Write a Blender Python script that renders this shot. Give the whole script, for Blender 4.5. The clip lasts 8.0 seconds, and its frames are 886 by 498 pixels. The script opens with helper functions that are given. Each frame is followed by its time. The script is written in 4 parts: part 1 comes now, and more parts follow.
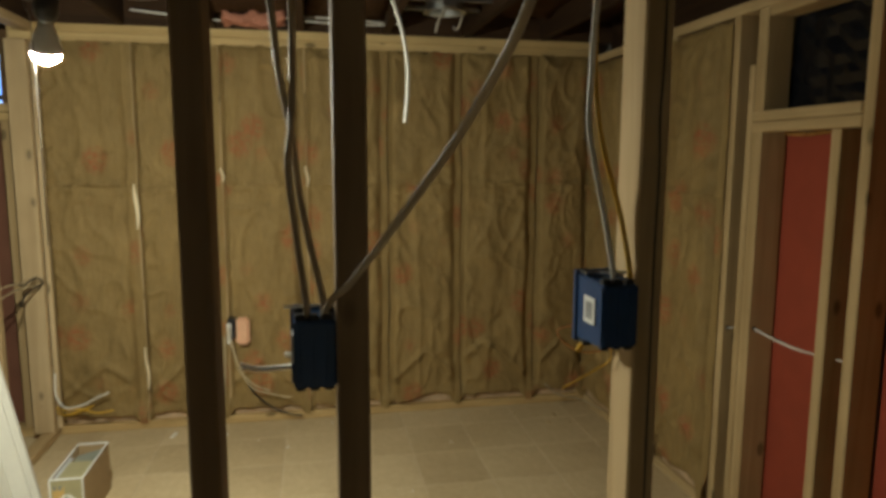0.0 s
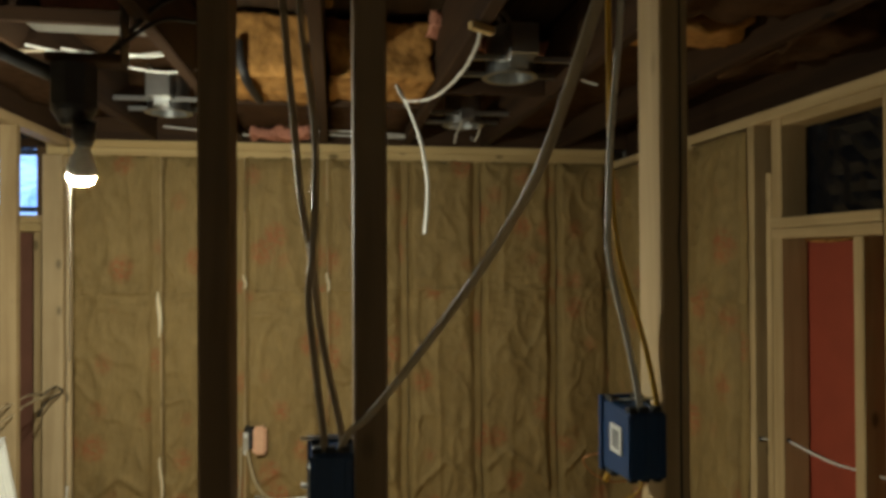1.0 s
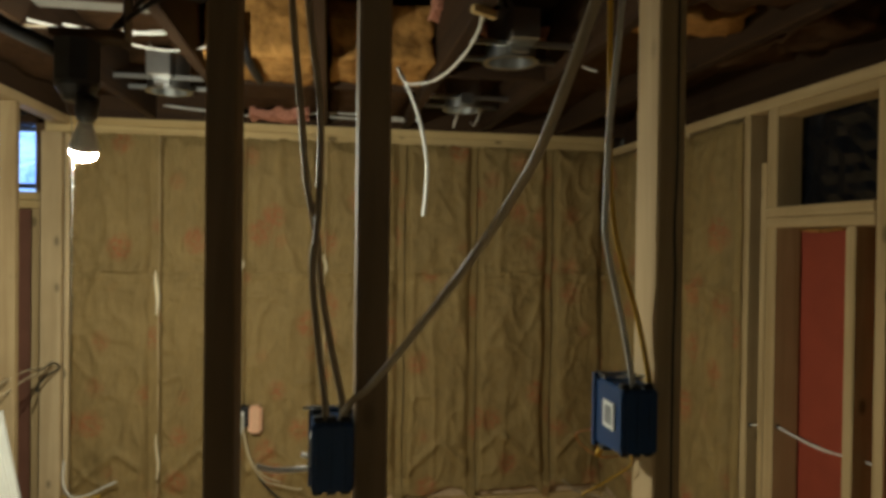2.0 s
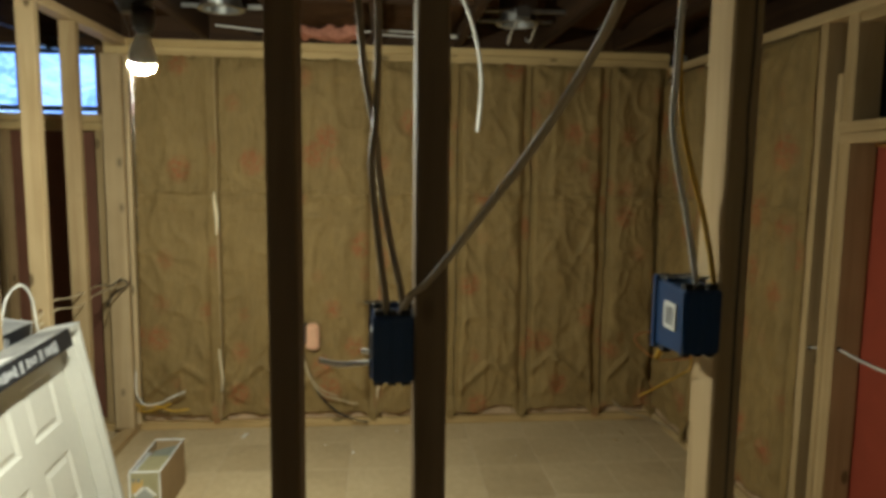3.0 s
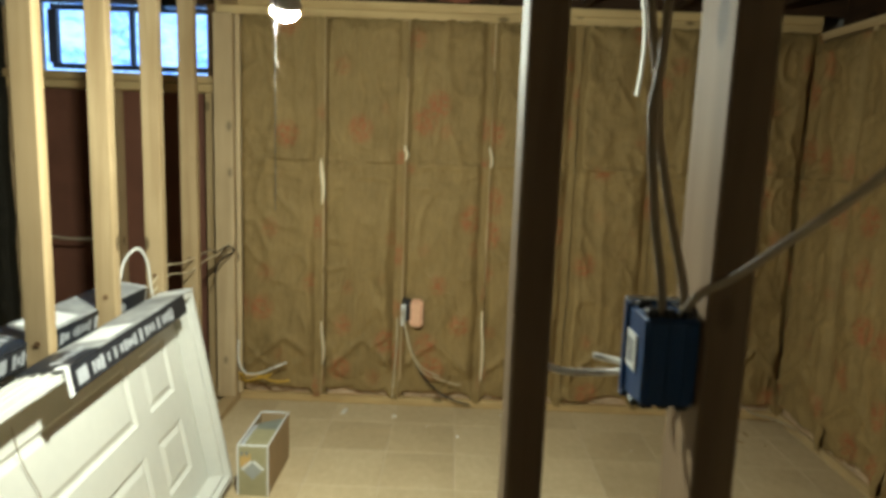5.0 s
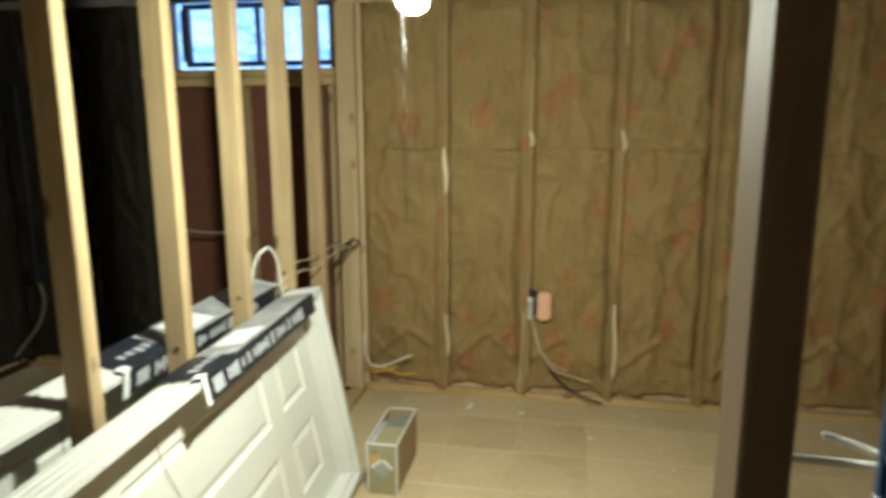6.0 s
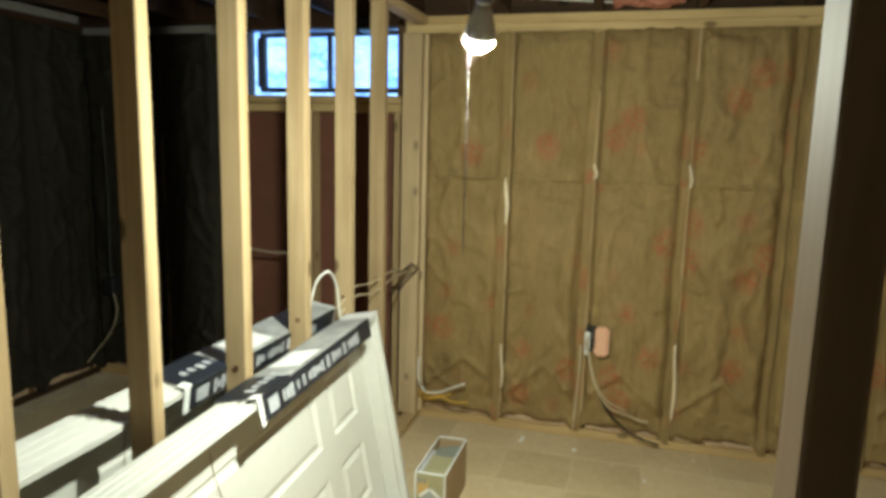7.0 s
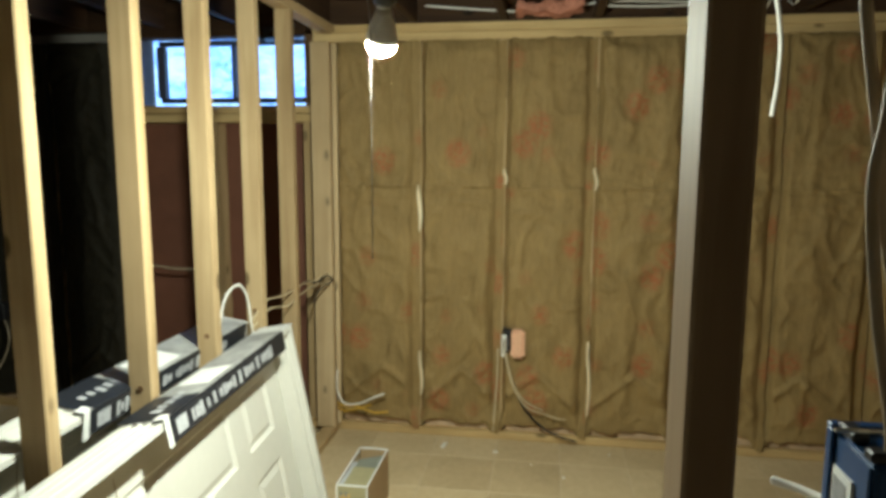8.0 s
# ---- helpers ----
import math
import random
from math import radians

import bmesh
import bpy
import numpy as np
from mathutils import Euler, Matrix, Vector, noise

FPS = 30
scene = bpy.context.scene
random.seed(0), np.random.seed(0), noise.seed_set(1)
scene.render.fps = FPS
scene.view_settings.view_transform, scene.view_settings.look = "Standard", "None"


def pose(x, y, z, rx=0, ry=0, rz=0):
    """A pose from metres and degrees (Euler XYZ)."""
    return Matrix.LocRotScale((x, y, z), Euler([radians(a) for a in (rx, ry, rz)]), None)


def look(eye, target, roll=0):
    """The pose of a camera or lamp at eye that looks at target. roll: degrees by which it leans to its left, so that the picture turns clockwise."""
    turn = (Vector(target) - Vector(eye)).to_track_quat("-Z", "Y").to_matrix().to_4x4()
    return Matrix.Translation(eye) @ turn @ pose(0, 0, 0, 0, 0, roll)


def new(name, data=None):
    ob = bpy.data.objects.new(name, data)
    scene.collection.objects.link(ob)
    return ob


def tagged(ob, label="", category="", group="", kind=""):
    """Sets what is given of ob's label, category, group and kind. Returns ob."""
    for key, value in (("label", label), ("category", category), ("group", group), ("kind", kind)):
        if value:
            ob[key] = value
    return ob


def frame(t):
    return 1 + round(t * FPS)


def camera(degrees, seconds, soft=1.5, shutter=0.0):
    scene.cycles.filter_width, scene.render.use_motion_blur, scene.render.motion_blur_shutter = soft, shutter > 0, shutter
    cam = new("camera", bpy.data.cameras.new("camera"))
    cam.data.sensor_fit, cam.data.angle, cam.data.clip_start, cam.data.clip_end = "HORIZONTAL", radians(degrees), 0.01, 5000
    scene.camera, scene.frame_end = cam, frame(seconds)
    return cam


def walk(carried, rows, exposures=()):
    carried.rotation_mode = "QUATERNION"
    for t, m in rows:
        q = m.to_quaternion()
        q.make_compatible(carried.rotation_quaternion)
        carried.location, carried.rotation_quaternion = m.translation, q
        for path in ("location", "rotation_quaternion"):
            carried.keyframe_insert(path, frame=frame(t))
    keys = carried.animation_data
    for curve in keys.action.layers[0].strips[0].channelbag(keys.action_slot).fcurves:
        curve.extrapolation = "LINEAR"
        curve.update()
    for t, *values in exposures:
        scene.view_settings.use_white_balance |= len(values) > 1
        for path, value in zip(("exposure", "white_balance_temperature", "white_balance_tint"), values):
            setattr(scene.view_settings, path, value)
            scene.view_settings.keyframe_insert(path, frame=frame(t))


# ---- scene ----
cam = camera(66.3, 8.0, 3.7, 0.4)
PATH = [
    (0, (0.582, 0.037, 1.347), (0.953, 1.984, 1.078), 0.2),
    (0.5, (0.582, 0.038, 1.361), (0.943, 1.996, 1.172), 0.3),
    (1, (0.583, 0.042, 1.382), (0.9, 2.017, 1.401), -0.3),
    (2.3, (0.571, 0.021, 1.358), (0.896, 1.993, 1.286), 1.2),
    (2.5, (0.57, 0.025, 1.344), (0.856, 1.998, 1.183), 1.3),
    (3, (0.564, 0.032, 1.329), (0.748, 2.01, 1.101), 0.7),
    (3.5, (0.556, 0.042, 1.322), (0.554, 2.03, 1.109), 1.2),
    (4, (0.546, 0.055, 1.306), (0.361, 2.026, 1.022), 1.8),
    (4.2, (0.52, 0.045, 1.289), (0.382, 2.005, 0.915), 3.4),
    (5.3, (0.332, 0.303, 1.327), (0.328, 2.282, 1.037), 1.6),
    (5.5, (0.315, 0.322, 1.35), (0.298, 2.296, 1.029), 1.8),
    (6, (0.317, 0.367, 1.348), (-0.041, 2.298, 0.969), -0.2),
    (6.5, (0.315, 0.376, 1.353), (-0.242, 2.263, 0.995), 1.3),
    (7, (0.324, 0.368, 1.371), (-0.209, 2.27, 1.059), 1.4),
    (7.5, (0.338, 0.374, 1.357), (-0.011, 2.322, 1.066), 0.7),
    (8, (0.342, 0.37, 1.356), (0.041, 2.328, 1.08), 0.3),
]
EXPOSURES = [(0, 0.30, 6500, 10), (1, 0.18, 6500, 10), (2.5, 0.18, 6400, 9), (3.5, 0.35, 6200, 7), (4.2, 0.45, 6100, 6), (5.3, 0.55, 6000, 5), (6.5, 0.58, 6000, 5), (8, 0.58, 6000, 5)]
walk(cam, [(t, look(eye, target, roll)) for t, eye, target, roll in PATH], EXPOSURES)

# ---- world and light ----
world = bpy.data.worlds.new("world")
scene.world = world
world.use_nodes = True
WB = world.node_tree.nodes["Background"]
WB.inputs[0].default_value = (0.16, 0.28, 0.6, 1)
WB.inputs[1].default_value = 0.04
scene.view_settings.exposure = 0.0
BULB = (0.014, 1.70, 1.572)
BULB_STRENGTH = 2650.0
BULB_COLOUR = (0.98, 0.98, 0.79)


# ---- materials ----
def mat_new(name):
    m = bpy.data.materials.new(name)
    m.use_nodes = True
    nt = m.node_tree
    return m, nt, nt.nodes["Principled BSDF"]


def node(nt, kind, **inputs):
    n = nt.nodes.new(kind)
    for k, v in inputs.items():
        n.inputs[k.replace("_", " ")].default_value = v
    return n


def coords(nt, scale, shift=True):
    """Object coordinates, scaled, moved by a random amount for each object."""
    tc = nt.nodes.new("ShaderNodeTexCoord")
    mp = nt.nodes.new("ShaderNodeMapping")
    mp.inputs["Scale"].default_value = scale
    nt.links.new(tc.outputs["Object"], mp.inputs["Vector"])
    if shift:
        oi = nt.nodes.new("ShaderNodeObjectInfo")
        mul = nt.nodes.new("ShaderNodeMath")
        mul.operation = "MULTIPLY"
        mul.inputs[1].default_value = 37.0
        nt.links.new(oi.outputs["Random"], mul.inputs[0])
        nt.links.new(mul.outputs[0], mp.inputs["Location"])
    return mp.outputs["Vector"]


def noise_tex(nt, vec, scale, detail=4.0, rough=0.55, distort=0.0):
    n = nt.nodes.new("ShaderNodeTexNoise")
    n.inputs["Scale"].default_value = scale
    n.inputs["Detail"].default_value = detail
    n.inputs["Roughness"].default_value = rough
    n.inputs["Distortion"].default_value = distort
    nt.links.new(vec, n.inputs["Vector"])
    return n.outputs["Fac"]


def ramp(nt, fac, stops):
    r = nt.nodes.new("ShaderNodeValToRGB")
    els = r.color_ramp.elements
    while len(els) < len(stops):
        els.new(0.5)
    for e, (p, c) in zip(els, stops):
        e.position = p
        e.color = (*c, 1) if len(c) == 3 else c
    nt.links.new(fac, r.inputs["Fac"])
    return r.outputs["Color"]


def mix(nt, fac, a, b, mode="MIX"):
    m = nt.nodes.new("ShaderNodeMix")
    m.data_type = "RGBA"
    m.blend_type = mode
    for sock, val in ((m.inputs[0], fac), (m.inputs[6], a), (m.inputs[7], b)):
        if isinstance(val, (int, float)):
            sock.default_value = val
        elif isinstance(val, tuple):
            sock.default_value = (*val, 1)
        else:
            nt.links.new(val, sock)
    return m.outputs[2]


def bump(nt, bsdf, height, strength, dist=0.01):
    b = nt.nodes.new("ShaderNodeBump")
    b.inputs["Strength"].default_value = strength
    b.inputs["Distance"].default_value = dist
    nt.links.new(height, b.inputs["Height"])
    nt.links.new(b.outputs[0], bsdf.inputs["Normal"])


def wood(name, axis, light, dark, rough=0.78, knots=True):
    """Sawn pine with the grain along one axis."""
    m, nt, bs = mat_new(name)
    s = [17.0, 17.0, 17.0]
    s[axis] = 0.9
    v = coords(nt, s)
    g = noise_tex(nt, v, 1.0, 5, 0.6, 0.6)
    mid = tuple((a + b) / 2 for a, b in zip(light, dark))
    col = ramp(nt, g, [(0.28, dark), (0.46, mid), (0.58, light), (0.8, mid)])
    v2 = coords(nt, (3.0, 3.0, 3.0))
    big = noise_tex(nt, v2, 0.9, 3)
    col = mix(nt, 0.5, col, ramp(nt, big, [(0.3, (0.62, 0.58, 0.52)), (0.65, (1, 1, 1))]), "MULTIPLY")
    oi = nt.nodes.new("ShaderNodeObjectInfo")
    col = mix(nt, 1.0, col, ramp(nt, oi.outputs["Random"], [(0.0, (0.82, 0.78, 0.74)), (1.0, (1.0, 1.0, 1.0))]), "MULTIPLY")
    if knots:
        sk = [9.0, 9.0, 9.0]
        sk[axis] = 4.6
        vo = nt.nodes.new("ShaderNodeTexVoronoi")
        vo.inputs["Scale"].default_value = 1.0
        nt.links.new(coords(nt, sk), vo.inputs["Vector"])
        k = ramp(nt, vo.outputs["Distance"], [(0.085, (1, 1, 1)), (0.15, (0, 0, 0))])
        col = mix(nt, k, col, tuple(c * 0.42 for c in dark))
    nt.links.new(col, bs.inputs["Base Color"])
    bs.inputs["Roughness"].default_value = rough
    bs.inputs["Specular IOR Level"].default_value = 0.22
    bump(nt, bs, g, 0.3, 0.002)
    return m


def plain(name, colour, rough=0.5, metal=0.0, var=0.25, scale=18.0, bumps=0.1, spec=0.5, relief=0.003):
    m, nt, bs = mat_new(name)
    v = coords(nt, (1, 1, 1))
    n1 = noise_tex(nt, v, scale, 5)
    n2 = noise_tex(nt, v, scale * 0.17, 3)
    lo = tuple(c * (1 - var) for c in colour)
    hi = tuple(min(1, c * (1 + var * 0.6)) for c in colour)
    col = mix(nt, 0.5, ramp(nt, n1, [(0.3, lo), (0.7, hi)]), ramp(nt, n2, [(0.3, lo), (0.7, hi)]))
    nt.links.new(col, bs.inputs["Base Color"])
    bs.inputs["Roughness"].default_value = rough
    bs.inputs["Metallic"].default_value = metal
    bs.inputs["Specular IOR Level"].default_value = spec
    if bumps:
        bump(nt, bs, n1, bumps, relief)
    return m


PINE_L, PINE_D = (0.60, 0.455, 0.255), (0.45, 0.32, 0.155)
pine_z = wood("pine upright", 2, PINE_L, PINE_D)
pine_x = wood("pine level", 0, (0.66, 0.49, 0.24), (0.50, 0.35, 0.155))
# Brighter and darker copies of one pine, evening out the bulb's falloff.
post_pine = wood("near post pine", 2, (0.60, 0.45, 0.26), (0.44, 0.315, 0.165))
pine_post = wood("brightened pine upright", 2, (0.73, 0.58, 0.36), (0.555, 0.42, 0.24))
pine_part = wood("toned-down pine upright", 2, (0.50, 0.375, 0.21), (0.33, 0.228, 0.115))
cream_wood = plain("bare cream wood", (0.80, 0.68, 0.46), 0.7, 0, 0.12, 60, 0.1)
pine_y = wood("pine level cross", 1, PINE_L, PINE_D)
# Old overhead wood and boards, browns lowered to carry the ceiling's shade.
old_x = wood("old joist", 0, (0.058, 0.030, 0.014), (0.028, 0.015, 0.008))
# The same pine again, darkened where the bulb overlit the near studs.
dull_z = wood("darkened pine upright", 2, (0.33, 0.235, 0.145), (0.225, 0.152, 0.09), 0.62)
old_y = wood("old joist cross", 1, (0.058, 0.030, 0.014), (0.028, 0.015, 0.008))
old_z = wood("old lumber", 2, (0.22, 0.13, 0.065), (0.11, 0.065, 0.03))
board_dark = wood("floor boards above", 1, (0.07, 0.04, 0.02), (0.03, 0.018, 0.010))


def kraft_mat(name, light, dark, print_amount=0.62):
    """Kraft facing of batts: fibrous brown paper with faded red print."""
    m, nt, bs = mat_new(name)
    v = coords(nt, (1, 1, 1))
    fibre = noise_tex(nt, coords(nt, (60, 60, 14)), 1.0, 6, 0.65)
    blot = noise_tex(nt, v, 5.0, 5, 0.6)
    col = mix(nt, 0.55, ramp(nt, fibre, [(0.3, dark), (0.7, light)]), ramp(nt, blot, [(0.3, dark), (0.7, light)]))
    vo = nt.nodes.new("ShaderNodeTexVoronoi")
    vo.inputs["Scale"].default_value = 1.0
    vo.inputs["Randomness"].default_value = 0.75
    nt.links.new(coords(nt, (5.2, 1.0, 4.6)), vo.inputs["Vector"])
    spot = ramp(nt, vo.outputs["Distance"], [(0.22, (1, 1, 1)), (0.36, (0, 0, 0))])
    ink = ramp(nt, noise_tex(nt, coords(nt, (40, 40, 70)), 1.0, 3, 0.7), [(0.38, (0, 0, 0)), (0.62, (1, 1, 1))])
    f = mix(nt, 1.0, spot, ink, "MULTIPLY")
    f = mix(nt, 1.0, f, (print_amount,) * 3, "MULTIPLY")
    col = mix(nt, f, col, (0.36, 0.075, 0.03))
    nt.links.new(col, bs.inputs["Base Color"])
    bs.inputs["Roughness"].default_value = 0.72
    bs.inputs["Specular IOR Level"].default_value = 0.3
    wr = noise_tex(nt, coords(nt, (20, 20, 11)), 1.0, 6, 0.62, 0.9)
    cr = ramp(nt, wr, [(0.30, (0, 0, 0)), (0.46, (0.55, 0.55, 0.55)), (0.50, (1, 1, 1)), (0.54, (0.55, 0.55, 0.55)), (0.75, (0.1, 0.1, 0.1))])
    bump(nt, bs, cr, 0.55, 0.005)
    return m


kraft = kraft_mat("kraft paper", (0.335, 0.228, 0.090), (0.200, 0.133, 0.050))
# The same kraft, its colour darkened to stand for the unlit next room.
kraft_dimmed = kraft_mat("kraft paper darkened for shade", (0.024, 0.020, 0.011), (0.013, 0.011, 0.006), 0.0)
fibre_tan = plain("tan glass fibre", (0.40, 0.20, 0.06), 0.95, 0, 0.5, 45, 0.8, 0.1, 0.008)
fibre_dusty = plain("dusty glass fibre", (0.55, 0.40, 0.26), 0.95, 0, 0.3, 40, 0.8, 0.1, 0.01)
# Shaded copy of the tan fibre, for batts away from the bulb.
fibre_shaded = plain("glass fibre in painted shade", (0.068, 0.034, 0.015), 0.95, 0, 0.45, 30, 0.8, 0.1, 0.012)
fibre_pink = plain("pink glass fibre", (0.50, 0.22, 0.15), 0.95, 0, 0.45, 60, 1.0, 0.1, 0.014)
brown_board = plain("red-brown sheathing", (0.17, 0.072, 0.044), 0.75, 0, 0.25, 9, 0.1, 0.3)
red_board = plain("red sheathing", (0.29, 0.052, 0.026), 0.7, 0, 0.2, 9, 0.1, 0.3)
concrete = plain("concrete block", (0.28, 0.26, 0.23), 0.9, 0, 0.2, 25, 0.4, 0.2)
white_paint = plain("white primer", (0.67, 0.66, 0.60), 0.45, 0, 0.05, 30, 0.05)
white_raw = plain("white jamb", (0.62, 0.61, 0.56), 0.5, 0, 0.06, 40, 0.05)
black_card = plain("printed black card", (0.018, 0.020, 0.026), 0.45, 0, 0.3, 30, 0.05)
white_card = plain("white card", (0.66, 0.66, 0.64), 0.6, 0, 0.12, 22, 0.05)
worn_card = plain("worn printed card", (0.36, 0.36, 0.35), 0.6, 0, 0.55, 26, 0.05)
grey_print = plain("grey print", (0.42, 0.43, 0.45), 0.6, 0, 0.35, 90, 0.0)
brown_card = plain("brown card", (0.36, 0.25, 0.13), 0.8, 0, 0.15, 40, 0.1)
olive_card = plain("olive card", (0.30, 0.27, 0.15), 0.7, 0, 0.15, 30, 0.05)
card_grey = plain("grey card print", (0.30, 0.31, 0.29), 0.7, 0, 0.25, 30, 0.0)
orange_card = plain("orange card print", (0.46, 0.30, 0.10), 0.7, 0, 0.2, 30, 0.0)
card_dark = plain("dark card print", (0.19, 0.20, 0.165), 0.7, 0, 0.25, 30, 0.0)
blue_pvc = plain("blue pvc", (0.0048, 0.046, 0.155), 0.38, 0, 0.12, 60, 0.08)
black_plastic = plain("black plastic", (0.012, 0.012, 0.014), 0.5, 0, 0.2, 40, 0.05)
label_white = plain("paper sticker", (0.72, 0.72, 0.70), 0.6, 0, 0.06, 60, 0.0)
label_grey = plain("sticker print", (0.30, 0.30, 0.30), 0.7, 0, 0.4, 300, 0.0)
cable_white = plain("white cable sheath", (0.72, 0.70, 0.64), 0.45, 0, 0.08, 60, 0.05)
cable_grey = plain("grey cable sheath", (0.36, 0.29, 0.195), 0.5, 0, 0.15, 60, 0.05)
cable_yellow = plain("yellow cable sheath", (0.62, 0.36, 0.03), 0.45, 0, 0.12, 60, 0.05)
cable_black = plain("black cable sheath", (0.02, 0.018, 0.016), 0.5, 0, 0.2, 60, 0.05)
cable_beige = plain("beige cable sheath", (0.50, 0.41, 0.26), 0.5, 0, 0.12, 60, 0.05)
copper = plain("bare copper", (0.60, 0.27, 0.12), 0.35, 1.0, 0.2, 60, 0.0)
steel = plain("galvanised steel", (0.62, 0.63, 0.62), 0.32, 1.0, 0.2, 24, 0.08)
dark_steel = plain("dark painted steel", (0.05, 0.05, 0.052), 0.5, 0.3, 0.3, 24, 0.08)
# Dark blue cast painted in: recess side away from the bulb, facing the sky.
recess_shade = plain("recess boards with painted shade", (0.11, 0.12, 0.15), 0.7, 0, 0.2, 24, 0.05)
window_paint = plain("window frame paint", (0.045, 0.05, 0.07), 0.5, 0, 0.2, 24, 0.05)
black_sheet = plain("black plastic sheet", (0.006, 0.007, 0.010), 0.22, 0, 0.2, 8, 0.3)
peach_foam = plain("peach glass fibre", (0.78, 0.46, 0.30), 0.9, 0, 0.15, 60, 0.5, 0.2)
bounce_white = plain("pale bounce wall", (0.80, 0.77, 0.72), 0.85, 0, 0.12, 6, 0.1)
scrap_paper = plain("white scrap", (0.75, 0.73, 0.68), 0.7, 0, 0.1, 60, 0.1)
dull_tin = plain("dusty tin", (0.20, 0.185, 0.16), 0.7, 0.3, 0.3, 20, 0.1)
porcelain = plain("dark lamp holder", (0.03, 0.03, 0.032), 0.4, 0, 0.2, 30, 0.0)


def floor_mat():
    m, nt, bs = mat_new("subfloor panel")
    flake = noise_tex(nt, coords(nt, (38, 22, 30)), 1.0, 5, 0.7)
    stain = noise_tex(nt, coords(nt, (2.2, 2.2, 2.2)), 1.0, 5, 0.6, 0.4)
    col = ramp(nt, flake, [(0.2, (0.50, 0.385, 0.22)), (0.5, (0.57, 0.45, 0.27)), (0.8, (0.65, 0.53, 0.34))])
    col = mix(nt, 0.4, col, ramp(nt, stain, [(0.30, (0.55, 0.50, 0.43)), (0.45, (0.82, 0.79, 0.74)), (0.60, (1, 1, 1))]), "MULTIPLY")
    oi = nt.nodes.new("ShaderNodeObjectInfo")
    col = mix(nt, 1.0, col, ramp(nt, oi.outputs["Random"], [(0, (0.955, 0.95, 0.945)), (1, (1, 1, 1))]), "MULTIPLY")
    nt.links.new(col, bs.inputs["Base Color"])
    rg = ramp(nt, stain, [(0.3, (0.42, 0.42, 0.42)), (0.7, (0.65, 0.65, 0.65))])
    nt.links.new(rg, bs.inputs["Roughness"])
    bump(nt, bs, flake, 0.15, 0.002)
    return m


floor_panel_mat = floor_mat()
seam_dust = plain("pale joint", (0.60, 0.50, 0.35), 0.9, 0, 0.3, 50, 0.1)


def glow(name, colour, strength):
    m, nt, bs = mat_new(name)
    bs.inputs["Base Color"].default_value = (0, 0, 0, 1)
    bs.inputs["Emission Color"].default_value = (*colour, 1)
    bs.inputs["Emission Strength"].default_value = strength
    return m


bulb_glow = glow("lit bulb", BULB_COLOUR, BULB_STRENGTH)


def sky_glow():
    """Evening light outside the small window, with dim twigs."""
    m, nt, bs = mat_new("dusk outside")
    bs.inputs["Base Color"].default_value = (0, 0, 0, 1)
    bs.inputs["Roughness"].default_value = 1.0
    n = noise_tex(nt, coords(nt, (5, 5, 9), False), 1.0, 6, 0.7, 1.2)
    col = ramp(nt, n, [(0.30, (0.08, 0.21, 0.95)), (0.44, (0.22, 0.44, 1.0)), (0.60, (0.40, 0.66, 1.0))])
    nt.links.new(col, bs.inputs["Emission Color"])
    bs.inputs["Emission Strength"].default_value = 1.85
    return m


dusk = sky_glow()
glass_m, glass_nt, glass_bs = mat_new("window glass")
glass_bs.inputs["Base Color"].default_value = (0.9, 0.95, 1, 1)
glass_bs.inputs["Transmission Weight"].default_value = 1.0
glass_bs.inputs["Roughness"].default_value = 0.03
glass_bs.inputs["IOR"].default_value = 1.05


# ---- mesh helpers ----
def link(name, bm, material, parent=None, label=""):
    me = bpy.data.meshes.new(name)
    bm.normal_update()
    bm.to_mesh(me)
    bm.free()
    me.materials.append(material)
    ob = new(name, me)
    if parent is not None:
        ob.parent = parent
    if label:
        ob["label"] = label
    return ob


def part(name, bm, material, parent, label=""):
    return link(name, bm, material, parent, label)


def thing(name, label, category, group="", kind="", at=(0, 0, 0)):
    e = new(name)
    e.empty_display_size = 0.05
    e.location = at
    return tagged(e, label, category, group, kind)


def smooth(ob):
    for p in ob.data.polygons:
        p.use_smooth = True
    return ob


def box(x0, x1, y0, y1, z0, z1, bevel=0.0, bm=None, m=None):
    own = bm is None
    if own:
        bm = bmesh.new()
    r = bmesh.ops.create_cube(bm, size=1)
    vs = r["verts"]
    t = Matrix.Translation(((x0 + x1) / 2, (y0 + y1) / 2, (z0 + z1) / 2)) @ Matrix.Diagonal((x1 - x0, y1 - y0, z1 - z0, 1))
    bmesh.ops.transform(bm, matrix=(m @ t) if m else t, verts=vs)
    if bevel:
        es = list({e for v in vs for e in v.link_edges})
        bmesh.ops.bevel(bm, geom=es, offset=bevel, segments=1, affect="EDGES", profile=0.5)
    return bm


def cyl(r0, r1, depth, segs=20, m=None, bm=None, caps=True):
    if bm is None:
        bm = bmesh.new()
    r = bmesh.ops.create_cone(bm, cap_ends=caps, segments=segs, radius1=r0, radius2=r1, depth=depth)
    if m:
        bmesh.ops.transform(bm, matrix=m, verts=r["verts"])
    return bm


def spin_profile(profile, segs=24, at=(0, 0, 0)):
    """A turned shape from (radius, height) pairs."""
    bm = bmesh.new()
    rings = []
    for r, z in profile:
        rings.append([bm.verts.new((at[0] + r * math.cos(2 * math.pi * i / segs), at[1] + r * math.sin(2 * math.pi * i / segs), at[2] + z)) for i in range(segs)])
    for a, b in zip(rings, rings[1:]):
        for i in range(segs):
            bm.faces.new((a[i], a[(i + 1) % segs], b[(i + 1) % segs], b[i]))
    return bm


